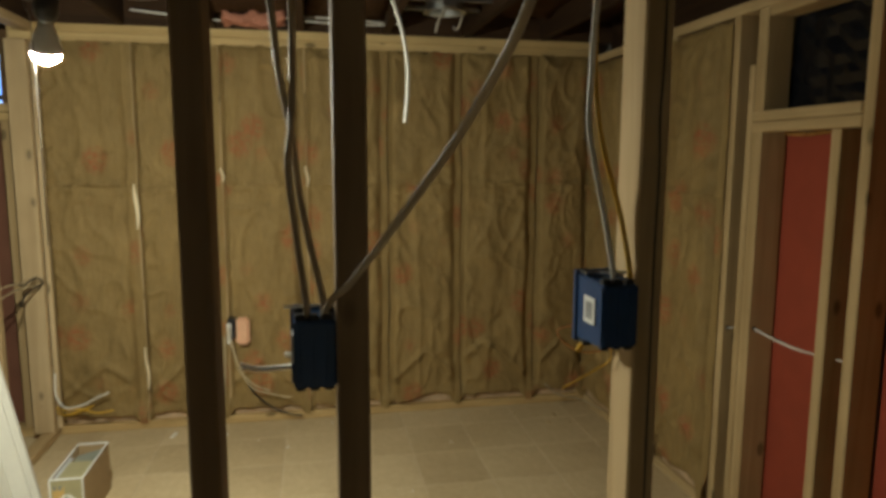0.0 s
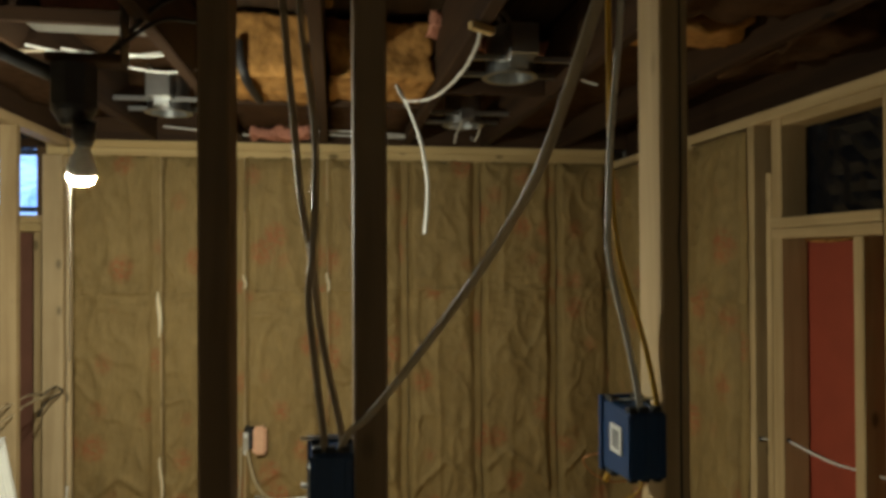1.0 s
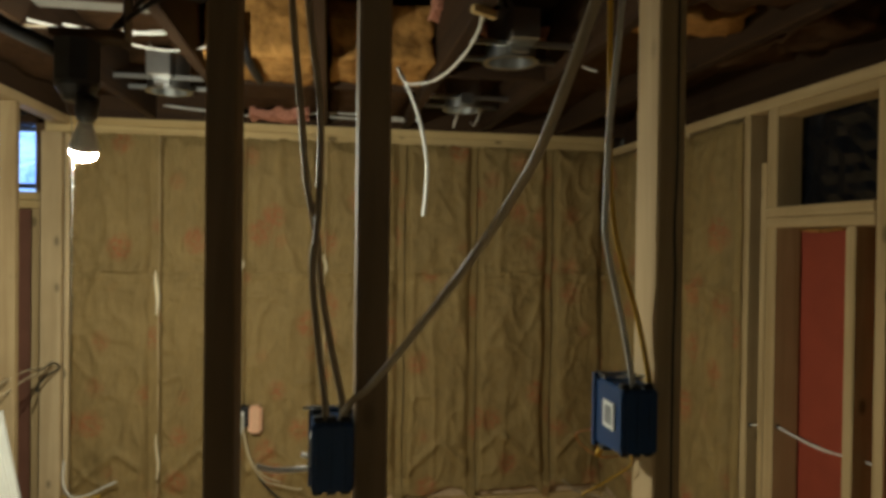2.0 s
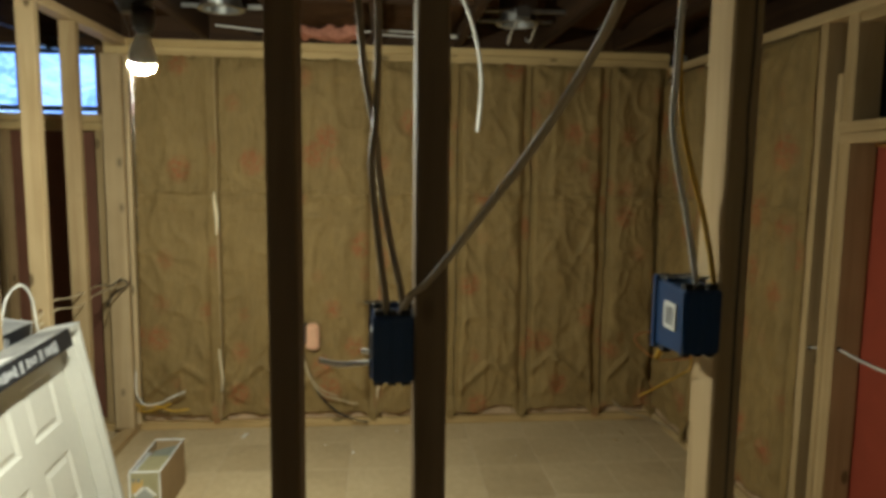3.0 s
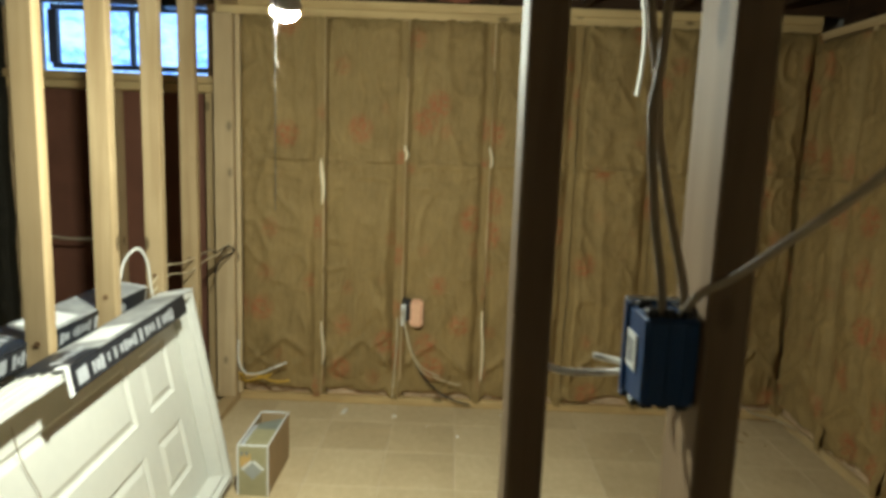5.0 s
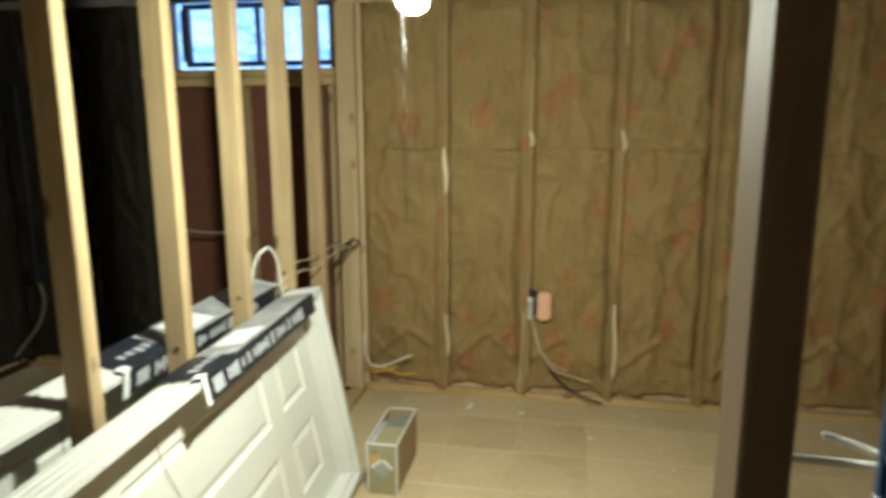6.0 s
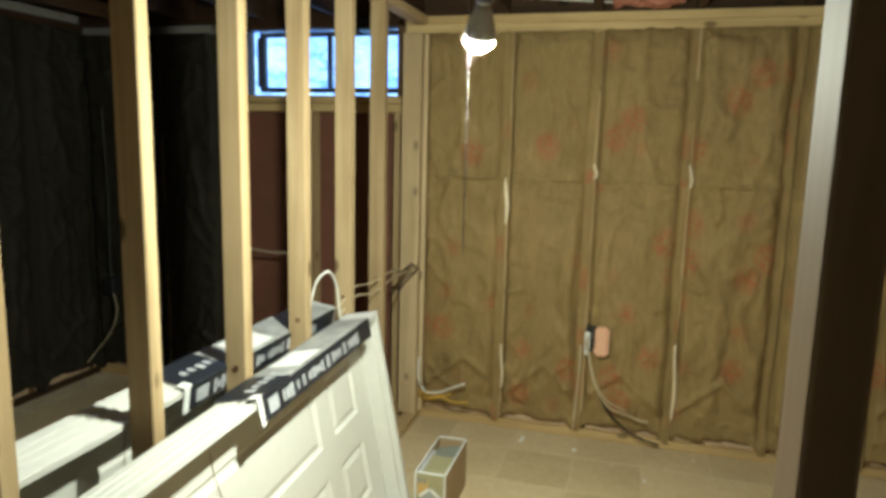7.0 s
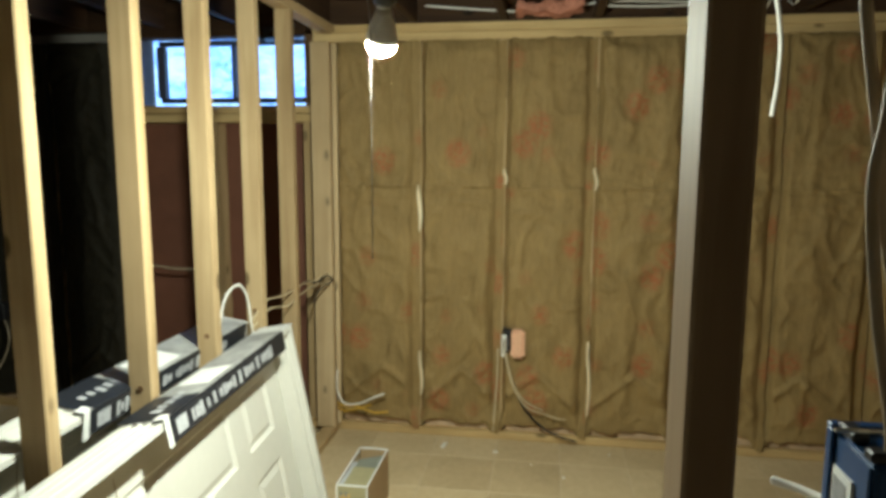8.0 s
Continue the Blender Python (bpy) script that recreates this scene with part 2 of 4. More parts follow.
def spline(pts, per=8):
    pts = [Vector(p) for p in pts]
    out = []
    for i in range(len(pts) - 1):
        p0, p1, p2, p3 = pts[max(i - 1, 0)], pts[i], pts[i + 1], pts[min(i + 2, len(pts) - 1)]
        for k in range(per):
            t = k / per
            out.append(0.5 * (2 * p1 + (p2 - p0) * t + (2 * p0 - 5 * p1 + 4 * p2 - p3) * t * t + (3 * p1 - p0 - 3 * p2 + p3) * t ** 3))
    out.append(pts[-1])
    return out


def tube(pts, r, flat=1.0, sides=8, per=8, bm=None, up=(0, 1, 0)):
    """A swept cable; flat squashes it towards up."""
    if bm is None:
        bm = bmesh.new()
    path = spline(pts, per)
    rings = []
    for i, p in enumerate(path):
        d = (path[min(i + 1, len(path) - 1)] - path[max(i - 1, 0)]).normalized()
        u = Vector(up) - d * d.dot(Vector(up))
        if u.length < 1e-3:
            u = Vector((1, 0, 0)) - d * d.x
        u.normalize()
        s = d.cross(u)
        rings.append([bm.verts.new(p + s * (r * math.cos(2 * math.pi * k / sides)) + u * (r * flat * math.sin(2 * math.pi * k / sides))) for k in range(sides)])
    for a, b in zip(rings, rings[1:]):
        for k in range(sides):
            bm.faces.new((a[k], a[(k + 1) % sides], b[(k + 1) % sides], b[k]))
    bm.faces.new(list(reversed(rings[0])))
    bm.faces.new(rings[-1])
    return bm


def cable(name, pts, r, material, label, flat=0.5, category="cable", group="", up=(0, 1, 0), parent=None):
    ob = smooth(link(name, tube(pts, r, flat, up=up), material, parent))
    if parent is None:
        tagged(ob, label, category, group)
    elif label:
        ob["label"] = label
    return ob


# ---- the large structure ----
FAR, RIGHT, LEFT, PX = 3.50, 2.05, -2.60, -0.65
TOP = 1.945
BACK = -1.3
STUD = 0.038
DEEP = 0.089
SLIM = 0.064
stud_meshes = {}


def lumber(sx, sy, sz, material, bevel=0.003):
    """A shared sawn-lumber mesh with its base corner at the origin."""
    key = (round(sx, 4), round(sy, 4), round(sz, 4), material.name)
    if key not in stud_meshes:
        me = bpy.data.meshes.new("lumber")
        bm = box(0, sx, 0, sy, 0, sz, bevel)
        bm.to_mesh(me)
        bm.free()
        me.materials.append(material)
        stud_meshes[key] = me
    return stud_meshes[key]


def timber(name, x, y, z, sx, sy, sz, material, parent, label="", tilt=None):
    ob = new(name, lumber(sx, sy, sz, material))
    ob.parent = parent
    ob.location = (x, y, z)
    if tilt:
        ob.rotation_euler = [radians(a) for a in tilt]
    if label:
        ob["label"] = label
    return ob


wall_north = thing("wall_north", "stud wall of pale pine with kraft-faced batts", "wall", kind="structure")
FAR_STUDS = (-0.26, 0.132, 0.535, 0.930, 1.309, 1.715)
for sx in (-2.55, -2.15, -1.775) + FAR_STUDS + (2.012,):
    timber("stud", sx - STUD / 2, FAR, 0.038, STUD, DEEP, TOP - 0.114, pine_z, wall_north)
timber("bottom_plate", LEFT, FAR - 0.020, 0, RIGHT - LEFT, DEEP + 0.020, 0.038, pine_x, wall_north)
timber("top_plate", -0.76, FAR - 0.004, TOP - 0.038, RIGHT + 0.76, DEEP + 0.004, 0.038, pine_x, wall_north)
timber("top_plate", -0.76, FAR, TOP - 0.0765, RIGHT + 0.76, DEEP, 0.038, pine_x, wall_north)
part("masonry", box(-0.75, RIGHT + 0.3, FAR + DEEP + 0.02, FAR + DEEP + 0.14, 0, 2.2), concrete, wall_north)
part("masonry", box(LEFT - 0.3, -1.70, FAR + DEEP + 0.02, FAR + DEEP + 0.14, 0, 2.2), concrete, wall_north)
part("masonry", box(-1.70, -0.75, FAR + DEEP + 0.021, FAR + DEEP + 0.139, 0, 1.585), concrete, wall_north)
part("masonry", box(-1.70, -0.75, FAR + DEEP + 0.021, FAR + DEEP + 0.139, 1.93, 2.2), concrete, wall_north)

# Dark boards added to keep the band above the plates black.
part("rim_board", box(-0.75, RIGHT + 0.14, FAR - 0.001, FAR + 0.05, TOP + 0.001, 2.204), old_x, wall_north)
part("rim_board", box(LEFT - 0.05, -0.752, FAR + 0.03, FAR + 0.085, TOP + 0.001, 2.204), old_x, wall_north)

wall_east = thing("wall_east", "stud wall of pale pine with a small window opening", "wall", kind="structure")
E_TOP, EDEEP = 1.875, 0.096
timber("bottom_plate", RIGHT - 0.012, 1.0, 0, EDEEP + 0.012, FAR - 1.0 - 0.021, 0.038, pine_y, wall_east)
timber("top_plate", RIGHT - 0.003, 1.0, E_TOP - 0.038, EDEEP + 0.003, FAR - 1.0 - 0.001, 0.038, pine_y, wall_east)
part("masonry", box(RIGHT + DEEP + 0.06, RIGHT + DEEP + 0.2, BACK - 0.1, 1.60, 0, 2.2), concrete, wall_east)
part("masonry", box(RIGHT + DEEP + 0.06, RIGHT + DEEP + 0.2, 2.10, FAR + 0.25, 0, 2.2), concrete, wall_east)
part("masonry", box(RIGHT + DEEP + 0.061, RIGHT + DEEP + 0.199, 1.60, 2.10, 0, 1.47), concrete, wall_east)
part("masonry", box(RIGHT + DEEP + 0.061, RIGHT + DEEP + 0.199, 1.60, 2.10, 1.86, 2.2), concrete, wall_east)

# Dark fill above the side plate, like the one over the long wall.
part("rim_board", box(RIGHT + 0.100, RIGHT + 0.148, BACK, FAR - 0.002, E_TOP + 0.001, 2.204), old_y, wall_east)

wall_east.location = (0, 0.022, 0)
wall_west = thing("wall_west", "dim insulated wall of the next room", "wall", kind="structure")
part("masonry", box(LEFT - 0.25, LEFT - 0.10, BACK - 0.1, FAR + 0.25, 0, 2.2), concrete, wall_west)
# Studs and plates in dark lumber too, to keep this room dim.
for k in range(8):
    timber("stud", LEFT - DEEP, 3.40 - 0.406 * k, 0.038, DEEP, STUD, TOP - 0.076, old_z, wall_west)
timber("bottom_plate", LEFT - DEEP, 0.3, 0, DEEP, FAR - 0.3 - 0.021, 0.038, old_y, wall_west)
timber("top_plate", LEFT - DEEP, 0.3, TOP - 0.038, DEEP, FAR - 0.3 - 0.005, 0.038, old_y, wall_west)

# Out of view; added pale and close to bounce light onto stud fronts.
wall_south = tagged(link("wall_south", box(LEFT - 0.25, RIGHT + 0.3, BACK - 0.12, BACK, 0, 2.2), bounce_white), "unseen pale wall closing the room, added to bounce light", "wall", kind="structure")

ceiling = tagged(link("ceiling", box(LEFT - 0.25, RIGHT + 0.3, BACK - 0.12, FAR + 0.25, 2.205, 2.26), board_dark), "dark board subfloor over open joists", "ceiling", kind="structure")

# floor of square tiles with open joints
floor = tagged(link("floor", box(LEFT - 0.25, RIGHT + 0.3, BACK - 0.12, FAR + 0.25, -0.10, -0.0012), seam_dust), "dusty beige square floor tiles with faint pale joints", "floor", kind="structure")

# ---- partitions ----
near_wall = thing("partition_wall", "open stud partition of pine two-by-fours", "wall", kind="structure")
NY = 0.815
for sx, y0, w, dp in ((0.435, NY, 0.034, 0.066), (0.605, NY, STUD, DEEP), (0.988, 0.838, STUD, 0.064)):
    timber("stud", sx, y0, 0.038, w, dp, TOP - 0.076, post_pine if sx > 0.9 else dull_z, near_wall)
timber("bottom_plate", 0.433, NY - 0.001, 0, 1.2, DEEP + 0.002, 0.038, pine_x, near_wall)
timber("top_plate", 0.433, NY - 0.001, TOP - 0.038, 1.2, DEEP + 0.002, 0.038, pine_x, near_wall)

left_wall = thing("partition_wall", "open stud partition with a run of bare pine studs", "wall", kind="structure")
for y1 in (1.212, 1.583, 1.949, 2.299, 2.647, 2.975):
    timber("stud", PX - SLIM, y1 - STUD, 0.038, SLIM, STUD, TOP - 0.076, pine_part, left_wall)
timber("stud", PX - 0.091, 3.405, 0.038, DEEP, STUD, TOP - 0.125, pine_post, left_wall)
timber("stud", PX - 0.004, 3.450, 0.042, 0.020, 0.030, TOP - 0.13, pine_post, left_wall)
timber("bottom_plate", PX - SLIM, 1.1, 0, SLIM, FAR - 1.1 - 0.022, 0.038, pine_y, left_wall)
timber("top_plate", PX - SLIM, 1.1, TOP - 0.038, SLIM, FAR - 1.1 - 0.006, 0.038, pine_y, left_wall)

# ---- windows ----
window_1 = thing("window_1", "small basement window in dark frame with blue dusk outside", "window", kind="structure")
WX0, WX1, WZ0, WZ1, WY = -1.592, -0.85, 1.632, 1.888, 3.645
for x0, x1, z0, z1 in ((WX0 - 0.03, WX1 + 0.03, WZ0 - 0.025, WZ0), (WX0 - 0.03, WX1 + 0.03, WZ1, WZ1 + 0.025), (WX0 - 0.045, WX0, WZ0 + 0.001, WZ1 - 0.001), (WX1, WX1 + 0.03, WZ0 + 0.001, WZ1 - 0.001)):
    part("window_frame", box(x0, x1, WY, WY + 0.035, z0, z1, 0.003), window_paint, window_1)
part("mullion", box(-1.232, -1.212, WY - 0.004, WY + 0.03, WZ0, WZ1, 0.002), window_paint, window_1)
for a, b in ((WX0, -1.232), (-1.212, WX1)):
    g = part("pane", box(a, b, WY + 0.012, WY + 0.016, WZ0, WZ1), glass_m, window_1)
    g.visible_shadow = False
part("window_sill", box(-1.775, -0.75, FAR - 0.008, FAR + 0.105, 1.545, 1.583, 0.003), pine_x, window_1)
part("window_sill", box(-1.775, -0.75, FAR - 0.004, FAR + 0.10, 1.505, 1.5425, 0.003), pine_x, window_1)
part("reveal", box(-1.70, -1.66, FAR + 0.0, WY - 0.002, 1.584, 1.93, 0.002), recess_shade, window_1, "boxed side of the window recess, blue shade in its colour")
part("reveal", box(-0.80, -0.76, FAR + 0.0, WY - 0.002, 1.584, 1.93, 0.002), old_z, window_1)
part("header", box(-1.775, -0.76, FAR, FAR + DEEP, 1.905, 1.944, 0.003), old_x, window_1)
for x0 in (-1.752, -1.285, -0.815):
    timber("cripple_stud", x0, FAR, 0.039, STUD, DEEP, 1.465, pine_z, window_1)
for a, b in ((-1.714, -1.285), (-1.247, -0.815)):
    part("red_panel", box(a - 0.03, b + 0.03, FAR + 0.0915, FAR + 0.104, 0.0, 1.504), brown_board, window_1, "red-brown sheathing board below the window")
backdrop = tagged(link("backdrop", box(-2.6, 0.2, 4.35, 4.36, 1.0, 2.9), dusk), "blue dusk sky behind bare twigs", "sky", kind="structure")

window_2 = thing("window_2", "small window opening covered with glossy black plastic", "window", kind="structure")
window_2.location = (0, 0.022, 0)
part("window_sill", box(RIGHT - 0.006, RIGHT + EDEEP, 1.642, 2.116, 1.468, 1.502, 0.003), pine_y, window_2)
part("window_sill", box(RIGHT - 0.003, RIGHT + EDEEP, 1.642, 2.116, 1.432, 1.466, 0.003), pine_y, window_2)
part("header", box(RIGHT, RIGHT + EDEEP, 1.642, 2.062, 1.805, 1.836, 0.003), pine_y, window_2)
bm = bmesh.new()
n = 14
vs = [[bm.verts.new((RIGHT + 0.110 + 0.012 * noise.noise(Vector((i * 0.6, j * 0.6, 3))), 1.60 + 0.50 * i / n, 1.45 + 0.42 * j / n)) for j in range(n + 1)] for i in range(n + 1)]
for i in range(n):
    for j in range(n):
        bm.faces.new((vs[i][j], vs[i + 1][j], vs[i + 1][j + 1], vs[i][j + 1]))
bm.normal_update()
bmesh.ops.solidify(bm, geom=bm.faces[:], thickness=0.002)
part("plastic_sheet", bm, black_sheet, window_2)
for y0, z1, w in ((2.215, E_TOP - 0.0385, STUD), (2.066, E_TOP - 0.0385, 0.050), (1.604, E_TOP - 0.0385, STUD), (1.30, E_TOP - 0.0385, STUD), (2.64, E_TOP - 0.0385, STUD), (3.05, E_TOP - 0.0385, STUD)):
    timber("stud", RIGHT, y0, 0.0385, EDEEP, w, z1 - 0.0385, pine_z, wall_east)
timber("jack_stud", RIGHT - 0.002, 2.1185, 0.0385, EDEEP, 0.027, 1.62, pine_z, wall_east)
timber("cripple_stud", RIGHT, 1.715, 0.0385, EDEEP, STUD, 1.392, pine_z, wall_east)
for a, b in ((1.755, 2.064), (1.644, 1.713)):
    part("red_panel", box(RIGHT + 0.1015, RIGHT + 0.114, a - 0.02, b + 0.02, 0.0, 1.43), red_board, wall_east, "red sheathing board between studs")
part("red_panel", box(RIGHT + 0.1015, RIGHT + 0.114, 1.0, 1.60, 0.0, 1.83), red_board, wall_east)
part("fibre_edge", tube([(RIGHT + 0.085, 1.76, 1.425), (RIGHT + 0.082, 1.85, 1.429), (RIGHT + 0.085, 1.95, 1.423), (RIGHT + 0.083, 2.05, 1.428)], 0.008, 0.8), fibre_tan, wall_east)


# Dark discs on the stud faces stand for the shade inside drilled holes.
for y, z, in ((2.2135, 0.728), (2.0645, 0.762)):
    part("drilled_hole", cyl(0.008, 0.008, 0.003, 12, pose(RIGHT + 0.020, y, z, 90)), black_plastic, wall_east)
for y, z in ((1.91, 0.755), (2.26, 0.80), (2.608, 0.80), (2.936, 0.805)):
    part("drilled_hole", cyl(0.008, 0.008, 0.003, 12, pose(PX - 0.03, y, z, 90)), old_z, left_wall)

# ---- kraft-faced batts ----
def ease(t):
    t = max(0.0, min(1.0, t))
    return t * t * (3 - 2 * t)


def crumple(p, sharp):
    """Folded-paper relief: narrow ridges along the zero lines of a warped noise."""
    w = Vector((noise.noise(p * 0.7), noise.noise(p * 0.7 + Vector((7, 3, 1))), noise.noise(p * 0.7 + Vector((2, 9, 4)))))
    return max(0.0, 1 - abs(noise.noise(p + w * 0.8)) * sharp)


def wander(key, z):
    """How far a joint strays sideways; two neighbours share it."""
    k = round(key, 2) * 17.3
    return 0.0075 * noise.noise(Vector((k, 2, z * 3.1))) + 0.0035 * noise.noise(Vector((k, 5, z * 12)))


def batt(mid, width, z0, z1, seed, lower, gap):
    """A stapled kraft-faced batt in local coordinates: x across, -y into the room, z up. Its left edge stands off by a ragged gap, its right edge is a flat flange."""
    nv = max(30, int((z1 - z0) * 100))
    cols = [0, 0.006, 0.014, 0.024, 0.036, 0.05, 0.066, 0.084, 0.104] + [0.126 + 0.874 * k / 36 for k in range(37)]
    bm = bmesh.new()
    grid = []
    for u in cols:
        col = []
        for j in range(nv + 1):
            v = j / nv
            z = z0 + (z1 - z0) * v
            x0 = -width / 2 + 0.001 + gap * max(0.0, 0.25 + 0.9 * noise.noise(Vector((seed * 5.3, 1, z * 2.6)))) + 0.0022 * noise.noise(Vector((seed, 4, z * 24)))
            x1 = width / 2 + 0.0035 * noise.noise(Vector((seed * 2.7, 8, z * 5))) + 0.002 * noise.noise(Vector((seed, 6, z * 31)))
            x0 += wander(mid - width / 2, z)
            x1 += wander(mid + width / 2, z)
            a, b = u * width, (1 - u) * width
            x = x0 + (x1 - x0) * u
            left = ease((a - 0.001) / 0.030)
            flange = 0.026 + 0.012 * noise.noise(Vector((seed * 1.9, 3, z * 4)))
            rise = ease((b - flange) / 0.045)
            pillow = left * rise
            ends = min(1.0, 0.3 + v * 6) if lower else min(1.0, 0.35 + (1 - v) * 7)
            pillow *= ends
            d = 0.004 - 0.016 * (1 - left) + 0.022 * pillow * (0.75 + 0.5 * noise.noise(Vector((u * 2 + seed, z * 1.7, 5))))
            p = Vector((u * width * 3.4 + seed * 7.3, seed * 1.7, z * 2.2))
            d += 0.011 * pillow * crumple(p, 3.2)
            q = Vector((u * width * 8.5 + seed * 3.3, seed, z * 5.2))
            d += 0.0085 * (0.15 + pillow) * crumple(q, 4.0)
            q = Vector((u * width * 20 + seed * 1.1, seed + 4, z * 13))
            d += 0.0028 * (0.25 + pillow) * crumple(q, 3.0)
            q = Vector((u * width * 5.5 + seed * 9.1, seed * 2, z * 0.9))
            d += 0.010 * pillow * crumple(q, 4.5)
            d += 0.0015 * noise.noise(Vector((u * width * 45, seed, z * 30)))
            seam = (1 - v) if lower else v
            d += 0.009 * math.exp(-(seam / 0.035) ** 2) * (0.6 + noise.noise(Vector((u * 6, seed, 2))))
            d += 0.0045 * pillow * math.exp(-seam / 0.07) * math.sin(z * 130 + 6 * noise.noise(Vector((u * 3, seed, z * 3))))
            if lower:
                skew = 0.30 * noise.noise(Vector((seed * 3.7, 1, 1)))
                apex = 0.12 + 0.10 * abs(noise.noise(Vector((seed * 2.3, 6, 6)))) + 0.34 * (0.5 - abs(u - 0.5 + skew))
                line = ((z - z0) - apex) / 0.020
                d += 0.014 * math.exp(-line * line) * pillow - 0.006 * pillow * ease(-line / 3)
                edge = max(0.0, 1 - v * (z1 - z0) / 0.11)
                lift = 0.040 * rise * left * (0.8 + 0.8 * noise.noise(Vector((seed * 2, u * 2.3, 7)))) + 0.010 * noise.noise(Vector((u * 9, seed, 3)))
                z += max(-0.008, lift) * edge - 0.016 * (1 - rise) * edge
                d += 0.024 * (1 - left * rise) * ease(edge * 1.4) + 0.010 * rise * left * ease(edge)
            else:
                fan = math.atan2(z1 - z + 0.01, a + 0.01)
                reach = math.hypot(a, z1 - z)
                d += 0.010 * pillow * math.exp(-reach / 0.16) * math.sin(fan * 8 + seed)
                z -= (0.010 + 0.011 * noise.noise(Vector((u * 7, seed, 4)))) * max(0.0, 1 - (1 - v) * 6)
            col.append(bm.verts.new((x, -d, z)))
        grid.append(col)
    cut = max(i for i, u in enumerate(cols) if (1 - u) * width >= 0.030)
    strip = bmesh.new()
    lie = [[strip.verts.new(v.co + Vector((0, -0.0006, 0))) for v in col] for col in grid[cut:]]
    for p0, p1 in zip(lie, lie[1:]):
        for j in range(nv):
            strip.faces.new((p0[j], p1[j], p1[j + 1], p0[j + 1]))
    strip.normal_update()
    bmesh.ops.solidify(strip, geom=strip.faces[:], thickness=0.0025)
    nu = cut
    for i in range(nu):
        for j in range(nv):
            bm.faces.new((grid[i][j], grid[i + 1][j], grid[i + 1][j + 1], grid[i][j + 1]))
    rim = [grid[i][0] for i in range(nu + 1)] + [grid[nu][j] for j in range(1, nv + 1)] + [grid[i][nv] for i in range(nu - 1, -1, -1)] + [grid[0][j] for j in range(nv - 1, 0, -1)]
    back = [bm.verts.new((max(-width / 2 + 0.022, min(width / 2 - 0.022, v.co.x)), 0.05, max(0.041, v.co.z))) for v in rim]
    for k in range(len(rim)):
        a, b = k, (k + 1) % len(rim)
        bm.faces.new((rim[b], rim[a], back[a], back[b]))
    bm.faces.new(back)
    return bm, strip


SEAM = 1.205
seed = 1


def hang_batt(mid, width, facing, z0, z1, lower, plane, group, gap=0.010, facing_mat=kraft, label="brown kraft-faced insulation batt with faded red print, stapled to studs"):
    global seed
    seed += 1
    sheet, strip = batt(mid, width, z0, z1, seed, lower, gap)
    ob = smooth(link("insulation_batt", sheet, facing_mat))
    part("stapling_flange", strip, facing_mat, ob, "flat paper flange along the stud")
    if facing == "y":
        ob.matrix_world = Matrix.Translation((mid, plane - 0.001, 0))
    elif facing == "x":
        ob.matrix_world = Matrix.Translation((plane - 0.001, mid, 0)) @ pose(0, 0, 0, 0, 0, -90)
    else:
        ob.matrix_world = Matrix.Translation((plane + 0.001, mid, 0)) @ pose(0, 0, 0, 0, 0, 90)
    if lower:
        core = part("fibre_core", box(-width / 2 + 0.024, width / 2 - 0.024, 0.006, 0.048, 0.0390, 0.20, 0.004), fibre_dusty, ob, "pinkish glass-fibre core showing below the paper")
    return tagged(ob, label, "insulation", group)


# the first joints fall over a stud, the others beside one
JOINT = (0.012, 0.010, 0.010, 0.022, 0.022, 0.022)
edges = (PX - 0.005,) + tuple(v + e for v, e in zip(FAR_STUDS, JOINT)) + (RIGHT + 0.004,)
for k, (a, b) in enumerate(zip(edges, edges[1:])):
    gap = 0.012 if k < 4 else 0.009
    hang_batt((a + b) / 2, b - a, "y", 0.046, SEAM + 0.006, True, FAR, "batts on the long wall", gap)
    hang_batt((a + b) / 2, b - a, "y", SEAM - 0.002, TOP - 0.070, False, FAR - 0.002, "batts on the long wall", gap)
for a, b in ((3.07, 3.492), (2.66, 3.068), (2.266, 2.658)):
    hang_batt((a + b) / 2, b - a, "x", 0.046, SEAM + 0.006, True, RIGHT, "batts on the side wall")
    hang_batt((a + b) / 2, b - a, "x", SEAM - 0.002, E_TOP - 0.045, False, RIGHT - 0.002, "batts on the side wall")
# Batts of the next room: kraft with the room's shade in its colour.
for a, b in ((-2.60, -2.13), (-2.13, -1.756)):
    hang_batt((a + b) / 2, b - a, "y", 0.040, TOP - 0.06, True, FAR, "batts in the next room", 0.006, kraft_dimmed, "kraft-faced batt between studs, darkened for the unlit room")
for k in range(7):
    hang_batt(3.29 - 0.406 * k, 0.404, "w", 0.040, TOP - 0.045, True, LEFT, "batts in the next room", 0.006, kraft_dimmed, "kraft-faced batt between studs, darkened for the unlit room")


# sliver of torn facing showing pale wood at a joint
def sliver(x, z0, z1, w, plane, material, name, label, cat):
    bm = bmesh.new()
    n = 10
    L, R = [], []
    for j in range(n + 1):
        t = j / n
        ww = w * math.sin(math.pi * min(1, t * 0.93 + 0.05)) ** 0.7
        cx = x + 0.006 * math.sin(t * 5)
        L.append(bm.verts.new((cx - ww / 2, plane - 0.022 - 0.004 * math.sin(t * 3), z0 + (z1 - z0) * t)))
        R.append(bm.verts.new((cx + ww / 2, plane - 0.020, z0 + (z1 - z0) * t)))
    for j in range(n):
        bm.faces.new((L[j], R[j], R[j + 1], L[j + 1]))
    bm.normal_update()
    bmesh.ops.solidify(bm, geom=bm.faces[:], thickness=-0.010)
    return tagged(link(name, bm, material), label, cat)


